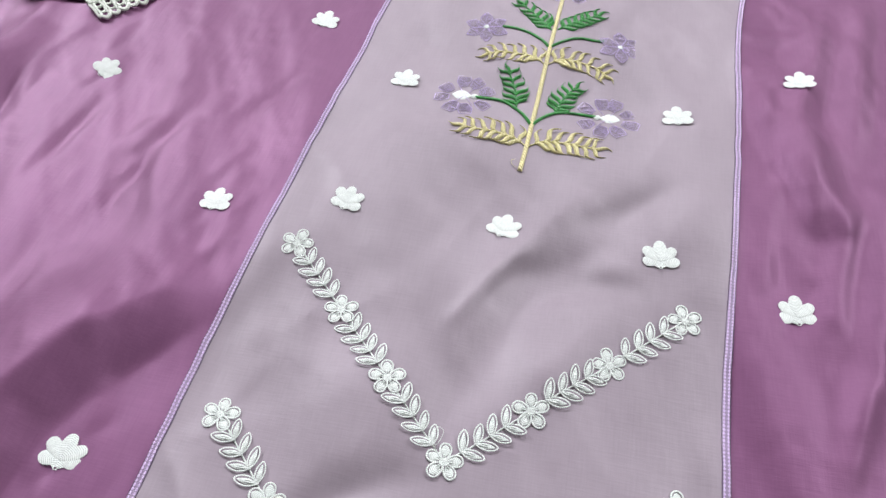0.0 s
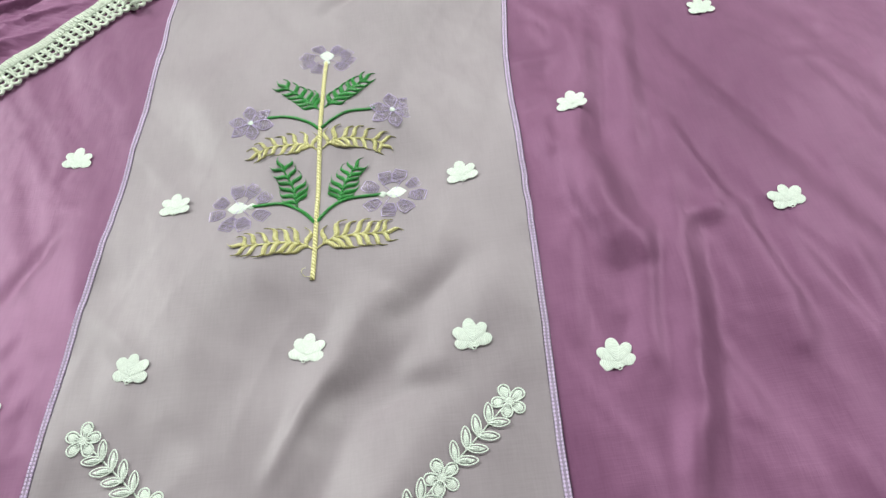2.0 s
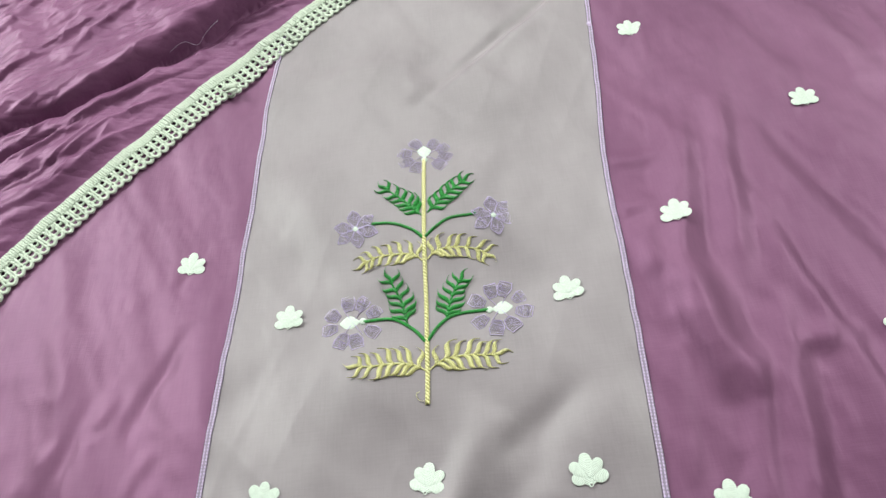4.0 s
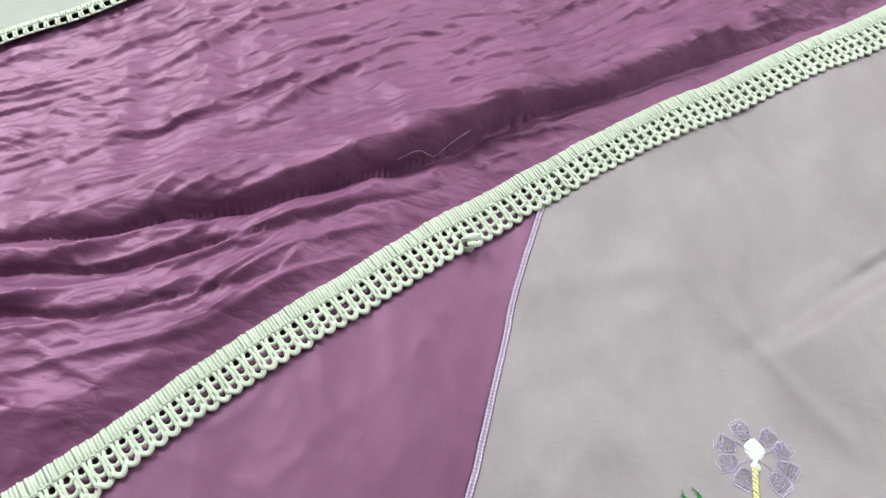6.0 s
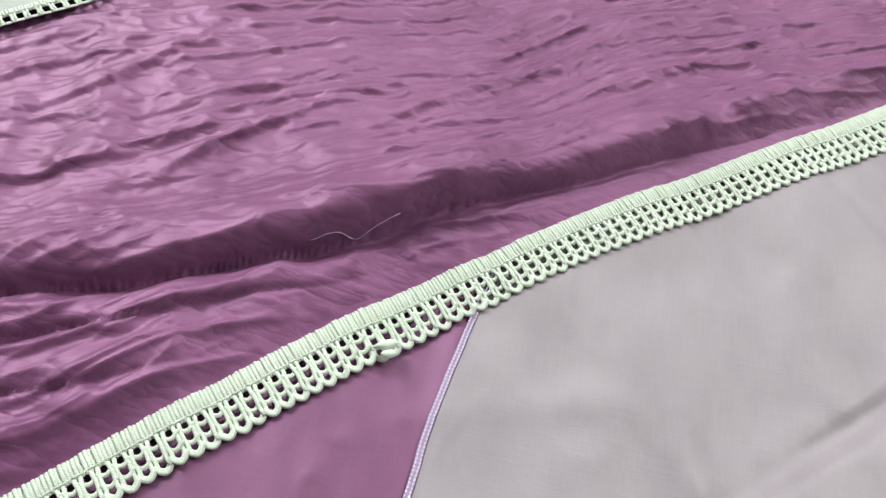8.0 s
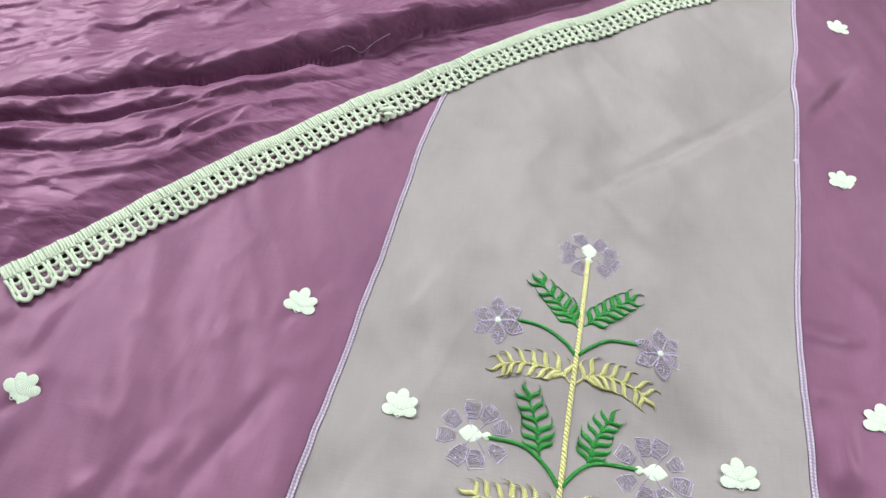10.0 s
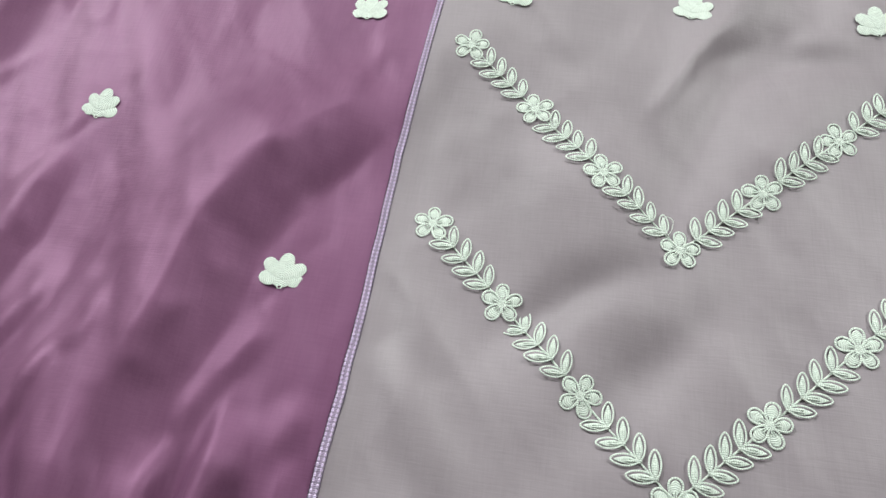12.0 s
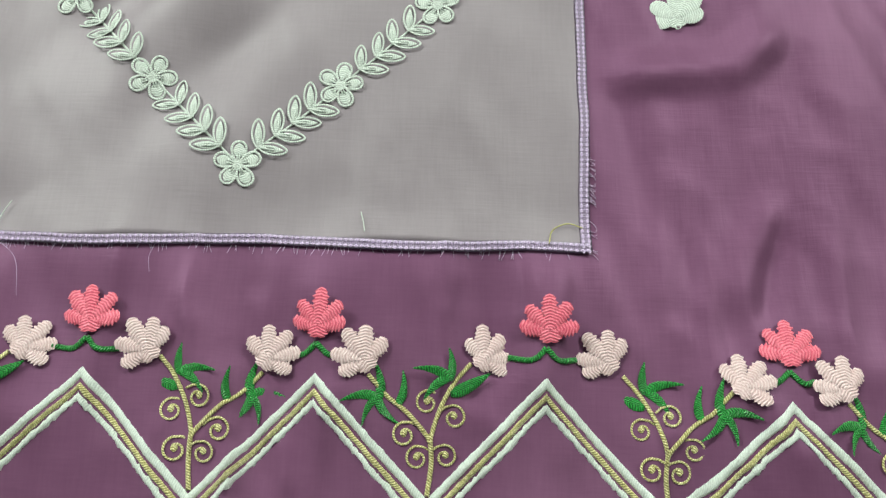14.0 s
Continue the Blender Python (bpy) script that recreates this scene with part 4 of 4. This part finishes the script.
# three large flowers: a foot, a diamond and eight loose petals round its middle
for foot, stalk, mid, reach, turns in (
    ((0.0240, 0.651), 90, (0.0245, 0.6575), 0.0125, (112, 66, 24, -8, -52, -122, -156, 162)),
    ((-0.0350, 0.4860), 180, (-0.0435, 0.4860), 0.0128, (154, 197, 104, 66, 24, -34, -82, -118)),
    ((0.0690, 0.4842), 2, (0.0775, 0.4845), 0.0128, (152, 112, 76, 30, -20, -66, -104, -146)),
):
    for k, a in enumerate(turns):
        r = radians(a)
        wide = 1.14 if abs(math.cos(r)) > 0.6 else 1.0
        part("petal", KITES[k % 4], LILAC_FLOSS, plant, "lilac zigzag-stitched petal", seat(mid[0] + math.cos(r) * reach * 0.92 * wide, mid[1] + math.sin(r) * reach * 0.92, a + rngf.uniform(-16, 16), 0.0003, on_panel, rngf.uniform(0.86, 0.98)))
    r = radians(stalk)
    for a in (58, -58, 125, -125):
        q = radians(stalk + a)
        part("stay_thread", mesh("stay_thread", *cord([(mid[0], mid[1]), (mid[0] + math.cos(q) * reach * 0.6, mid[1] + math.sin(q) * reach * 0.6), (mid[0] + math.cos(q) * reach * 1.2, mid[1] + math.sin(q) * reach * 1.2)], 0.0003, 0.0005, 8, on_panel, 0.8, 4)), LILAC_FLOSS, plant)
    part("flower_diamond", DIAMOND, WHITE_FLOSS, plant, "white satin-stitched flower centre", seat(foot[0] + math.cos(r) * 0.002, foot[1] + math.sin(r) * 0.002, stalk, 0.0004, on_panel, 1.15))
    part("flower_heart", KNOT, WHITE_FLOSS, plant, "white stitched knot", seat(*foot, stalk, 0.0006, on_panel, 1.4))
for fx, fy in ((-0.0410, 0.5770), (0.0820, 0.5745)):
    for k in range(6):
        a = 40 + 60 * k + rngf.uniform(-6, 6)
        r = radians(a)
        part("petal", STARS[k % 3], LILAC_FLOSS, plant, "lilac zigzag-stitched petal", seat(fx + math.cos(r) * 0.0018, fy + math.sin(r) * 0.0018, a, 0.0003, on_panel, 0.95 * rngf.uniform(0.94, 1.04)))
    part("flower_heart", KNOT, WHITE_FLOSS, plant, "white stitched knot", seat(fx, fy, 90, 0.0006, on_panel, 1.15))

# ---- the border: zigzag bands, sprigs and flowers ----
PERIOD, FIRST = 0.1015, -0.0550


def peak(k):
    x = FIRST + PERIOD * k + (0.004 if k >= 3 else 0)
    return x, -0.0575 - 0.0075 * float(step(0.17, 0.26, x))


def band(x0, y0, x1, y1, top, low, dome, rng_seed, rough):
    """One leg of a satin band; top and low are drops below the zigzag line."""
    v, u, f = [], [], []
    r = random.Random(rng_seed)
    n, m = 46, 7
    for i in range(n):
        s = i / (n - 1)
        for k in range(m):
            t = k / (m - 1)
            drop = top + (low - top) * t
            if k in (0, m - 1):
                drop += r.uniform(-1, 1) * rough
            x, y = x0 + (x1 - x0) * s, y0 + (y1 - y0) * s - drop
            v.append((x, y, dome * math.sqrt(max(0, 1 - (2 * t - 1) ** 2)) - 0.0002))
            u.append((t * (low - top), s * math.hypot(x1 - x0, y1 - y0) + t * 0.002))
    for i in range(n - 1):
        for k in range(m - 1):
            a = i * m + k
            f.append((a, a + m, a + m + 1, a + 1) if x1 < x0 else (a, a + 1, a + m + 1, a + m))
    v = np.array(v)
    v[:, 2] += kurta_z(v[:, 0], v[:, 1])
    f = [tuple(reversed(q)) for q in f]
    return v, f, u


SWIRL = []
for g in (-1, 1):
    q = np.linspace(0, 1, 40)
    ang = math.pi / 2 + g * q * 2 * math.pi * 1.05
    rad = 0.0056 * (1 - 0.62 * q)
    pts = np.c_[g * -0.0 + rad * np.cos(ang), rad * np.sin(ang), 0 * q + 0.0004]
    start = np.array([(g * 0.0065, 0.0030, 0.0004), (g * 0.0035, 0.0050, 0.0004)])
    SWIRL.append(Pile().add(tube(np.vstack([start, pts]), 0.00062, 5, 0.8)).add(moved(petal(0.0034, 0.0032, 0.0013, 0.5), 0, float(pts[-1][0]) * 0.4, float(pts[-1][1]) * 0.4 - 0.0017)).mesh("swirl"))
BLADE = [mesh("leaf", *petal(0.0140, 0.0042, 0.0018, 0.45, 0.05, 1.2, b, 19, 7, 3, -0.05, 0.00016)) for b in (0.36, 0.52)]
BIG_BLADE = mesh("leaf", *petal(0.0185, 0.0056, 0.0018, 0.45, 0.04, 1.2, 0.24, 23, 7, 4, 0.1, 0.00012))


def sprig(xv, yv, mirror):
    g = -1 if mirror else 1

    def P(dx, dy):
        return xv + g * dx * 0.001, yv + dy * 0.001

    stem = Pile()
    stem.add(cord([P(0, 0), P(-1.5, 12.8), P(-1, 22), P(-1.1, 25.6)], 0.0011, 0.0005, 24, flat=0.6))
    stem.add(cord([P(-1.0, 24), P(-3.2, 32), P(-6.2, 39.7), P(-11.4, 48.7), P(-18.0, 56.4)], 0.0010, 0.0005, 30, flat=0.6))
    stem.add(cord([P(-1.0, 22), P(1.5, 26), P(9.5, 34.6), P(18, 41), P(27.0, 50.5)], 0.0010, 0.0006, 30, flat=0.6))
    ob = part("border_sprig", stem.mesh("border_sprig"), GOLD_FLOSS, kurta, "gold stitched sprig with swirls and green leaves")
    for dx, dy, side in ((-7.4, 16.5, 0), (4.6, 15.5, 1), (10.4, 25.2, 1), (-10.8, 33.0, 0), (0.9, 39.0, 1)):
        x, y = P(dx, dy)
        s = 1 - side if mirror else side
        part("swirl", SWIRL[0 if s else 1], GOLD_FLOSS, ob, "", seat(x, y, 90 + rngf.uniform(-14, 14), 0.0004, size=rngf.uniform(0.88, 1.0)))
    for dx, dy, a, ln, big in ((-9.5, 43, 170, 1.0, 1), (-8.8, 49, 106, 0.92, 0), (-8.8, 49, 38, 1.08, 0), (-8.8, 50, -22, 1.0, 0), (14.0, 37.8, 121, 0.95, 0), (22.4, 39.5, 112, 1.08, 0), (22.4, 40.5, 22, 1.05, 0), (22.4, 40.5, -38, 0.85, 0), (22.4, 41, -98, 0.95, 0)):
        x, y = P(dx, dy)
        a = 180 - a if mirror else a
        part("leaf", BIG_BLADE if big else BLADE[int(ln * 20) % 2], GREEN_FLOSS, ob, "dark green stitched leaf", seat(x, y, a + rngf.uniform(-6, 6), 0.0007, size=ln, flip=mirror))


for k in range(-6, 7):
    (x0, y0), (x1, y1) = peak(k), peak(k + 1)
    xv, yv = (x0 + x1) / 2, (y0 + y1) / 2 - 0.0520
    zig = tagged(new("zigzag_band"), "white and gold stitched zigzag band")
    zig.parent = kurta
    for a, b in (((x0, y0), (xv, yv)), ((xv, yv), (x1, y1))):
        part("white_band", mesh("white_band", *band(*a, *b, 0.0, 0.0054, 0.0013, k, 0.0003)), WHITE_FLOSS, zig, "white satin-stitched band")
        part("gold_band", mesh("gold_band", *band(*a, *b, 0.0068, 0.0104, 0.0013, k + 50, 0.0002)), GOLD_FLOSS, zig, "gold stitched band")
        part("white_band", mesh("white_band", *band(*a, *b, 0.0112, 0.0152, 0.0011, k + 90, 0.0009)), WHITE_FLOSS, zig, "white satin-stitched band")
    sprig(xv, yv + 0.001, k % 2 != 0)
    px, py = x0, y0
    half, rise = (0.0190, 0.0088) if k % 2 else (0.0245, 0.0108)
    link = Pile().add(cord([(px, py + 0.0125), (px - 0.006, py + 0.0075), (px - half + 0.008, py + 0.0085)], 0.0013, 0.0005, 16)).add(cord([(px, py + 0.0125), (px + 0.006, py + 0.0075), (px + half - 0.008, py + 0.0085)], 0.0013, 0.0005, 16))
    part("green_link", link.mesh("green_link"), GREEN_FLOSS, kurta, "dark green stitched link between flowers")
    fan_flower("coral_flower", px + 0.001, py + 0.0245, 90 + rngf.uniform(-4, 4), CORAL_FLOSS, kurta, "coral pink embroidered flower of the border", size=1.04)
    fan_flower("pink_flower", px + 0.0005 - half, py + rise, 52, PINK_FLOSS, kurta, "pale pink embroidered flower of the border")
    fan_flower("pink_flower", px + 0.0005 + half, py + rise, 128, PINK_FLOSS, kurta, "pale pink embroidered flower of the border")

# ---- the shawl with its crochet lace ----
dupatta = tagged(new("shawl"), "crinkled purple silk shawl with white crochet lace hem", "shawl")
S, T = np.meshgrid(np.linspace(0, 1, 940), np.linspace(0, 1, 480), indexing="ij")
X = -1.30 + S * 1.88
Y0 = hem_y(X) - 0.002
Y = Y0 + T * (1.62 + 0.05 * S - Y0)
v, f = grid(X, Y, dupatta_z)
thicken(part("crinkled_cloth", mesh("crinkled_cloth", v, f), DUPATTA, dupatta, "crinkled purple silk in soft folds"), 0.0005)


def lace_unit(width, pitch, rows, solid, seed=0):
    """One repeat of the crochet lace: a ribbed band, a bar of three cords, and sagging links. Along x, outwards is -y."""
    p = Pile()
    n = 4
    r = random.Random(seed)
    for k in range(n):
        x = (k + 0.5 + r.uniform(-0.10, 0.10)) / n * pitch
        e = r.uniform(-0.0005, 0.0005)
        p.add(tube([(x, 0.0006 + e, -0.0002), (x, -0.0004 + e, 0.0010), (x + e * 0.5, -solid * 0.5, 0.0012 + e * 0.4), (x, -solid + 0.0006, 0.0009), (x, -solid, 0.0)], pitch / n * 0.50, 7, 0.7))
    p.add(tube([(0, -solid * 0.86, 0.0016), (pitch * 0.25, -solid * 0.9, 0.0018), (pitch * 0.75, -solid * 0.9, 0.0018), (pitch, -solid * 0.86, 0.0016)], 0.0006, 5))
    for o in (-0.0013, 0.0013):
        w = r.uniform(-0.0004, 0.0004)
        p.add(tube(smooth_line([(pitch * 0.25 + o * 1.5, -solid + 0.001, 0.0006), (pitch * 0.25 + o * 0.8 + w, -solid * 0.62 - width * 0.38, 0.0014), (pitch * 0.25 + o * 1.2, -solid * 0.35 - width * 0.65, 0.0010), (pitch * 0.25 + o * 0.8, -width + 0.0015, 0.0008)], 8), 0.00135, 6, 0.8))
    p.add(([(0, 0, 0), (pitch, 0, 0), (pitch, -solid, 0), (0, -solid, 0)], [(0, 3, 2, 1)], [(0, 0), (pitch, 0), (pitch, solid), (0, solid)]))
    if rows == 1:
        for o in (0, 0.0014):
            p.add(tube([(0, -width + o, 0.0007), (pitch * 0.5, -width + o, 0.0009), (pitch, -width + o, 0.0007)], 0.0009, 5, 0.8))
    gap = (width - solid) / rows
    for k in range(rows if rows > 1 else 0):
        y = -solid - gap * (k + 0.62) + r.uniform(-0.0005, 0.0005)
        last = k == rows - 1
        sag = gap * (0.42 if last else 0.30)
        c = 0.25 * pitch
        for o in ((-0.0005, 0.0006) if last else (0,)):
            pts = [(c, y + sag * 0.5 + o, 0.0013), (c + pitch * 0.22, y - sag * 0.5 + o, 0.0007), (c + pitch * 0.5, y - sag + o, 0.0005), (c + pitch * 0.78, y - sag * 0.5 + o, 0.0007), (c + pitch, y + sag * 0.5 + o, 0.0013)]
            p.add(tube(smooth_line(pts, 9), 0.0017 if last else 0.0015, 6, 0.8))
    return p.mesh("lace_repeat")


def lay_lace(name, top, low, unit, pitch, width, parent, zf, label):
    """Set repeats end to end between a top line and a low line, from end to end."""
    a = smooth_line(top, 400)
    d = np.r_[0, np.cumsum(np.linalg.norm(np.diff(a, axis=0), axis=1))]
    lo = smooth_line(low, 400)
    n = int(d[-1] / pitch)
    host = tagged(new(name), label)
    host.parent = parent
    for i in range(n):
        q0, q1 = d[-1] * i / n, d[-1] * (i + 1) / n
        p0 = np.array([np.interp(q0, d, a[:, k]) for k in (0, 1)])
        p1 = np.array([np.interp(q1, d, a[:, k]) for k in (0, 1)])
        mid = (p0 + p1) / 2
        w = np.min(np.linalg.norm(lo - mid, axis=1)) / width
        z0, z1 = float(zf(*p0)), float(zf(*p1))
        ex = Vector((p1[0] - p0[0], p1[1] - p0[1], z1 - z0))
        nx = Vector((-(p1 - p0)[1], (p1 - p0)[0], 0)).normalized()
        foot = mid - np.array(nx.xy) * width * w
        drop = 0.0 if zf is white_z else (z0 + z1) / 2 - max(float(kurta_z(*foot)), -0.003) - 0.0022
        ey = (nx * width * w + Vector((0, 0, drop))) / width
        ez = ex.cross(ey).normalized()
        m = Matrix(((ex.x / pitch, ey.x, ez.x, p0[0]), (ex.y / pitch, ey.y, ez.y, p0[1]), (ex.z / pitch, ey.z, ez.z, z0), (0, 0, 0, 1)))
        part("lace_repeat", unit[(i * 7 + i // 3) % len(unit)], LACE_COTTON, host, "", m)
    return host


def lace_z(x, y):
    return dupatta_z(x, hem_y(x) + 0.001) + 0.0006


part("snag_thread", mesh("snag_thread", *cord(((-0.249, 0.841), (-0.235, 0.850), (-0.221, 0.857), (-0.197, 0.878)), 0.0003, 0.0012, 24, zf=dupatta_z, seg=4)), EDGE_FLOSS, dupatta, "pale snagged thread on the fold")


# ---- the white cloth with a narrow lace, over the shawl ----
def white_z(x, y):
    x, y = np.asarray(x, float), np.asarray(y, float)
    return 0.0200 - 0.008 * step(0.82, 0.92, -x) + 0.003 * field(x * 5, y * 5, 31) + 0.0012 * field(x * 14, y * 14, 32)


UNIT = [lace_unit(0.0335, 0.0094, 3, 0.0125, k) for k in range(5)]
lay_lace("lace_trim", LACE_TOP, LACE_LOW, UNIT, 0.0094, 0.0335, dupatta, lace_z, "white crochet lace with ribbed band and scalloped edge")
tail = Pile().add(moved(petal(0.016, 0.0075, 0.003, 0.6, 0.05), radians(-62), -0.186, 0.782, 0.008)).add(moved(petal(0.010, 0.006, 0.0025, 0.5), radians(-75), -0.180, 0.779, 0.0075))
part("lace_tail", tail.mesh("lace_tail"), LACE_COTTON, dupatta, "short folded lace end under the trim")

white = tagged(new("white_cloth"), "plain white cotton cloth with narrow lace hem over the shawl", "cloth")
E0 = smooth_line(WHITE_EDGE, 160)
nrm = np.array((-0.707, 0.707))
T = np.linspace(0, 0.30, 60)
X = E0[:, 0][:, None] + nrm[0] * T[None]
Y = E0[:, 1][:, None] + nrm[1] * T[None]
v, f = grid(X, Y, white_z)
thicken(part("cotton_cloth", mesh("cotton_cloth", v, f), WHITE_CLOTH, white), 0.001)
NARROW = [lace_unit(0.021, 0.0105, 1, 0.0085, k) for k in range(3)]
LOW2 = [(p[0] + 0.0148, p[1] - 0.0148) for p in WHITE_EDGE]
lay_lace("lace_trim", WHITE_EDGE, LOW2, NARROW, 0.0105, 0.021, white, white_z, "narrow white lace with one row of holes")
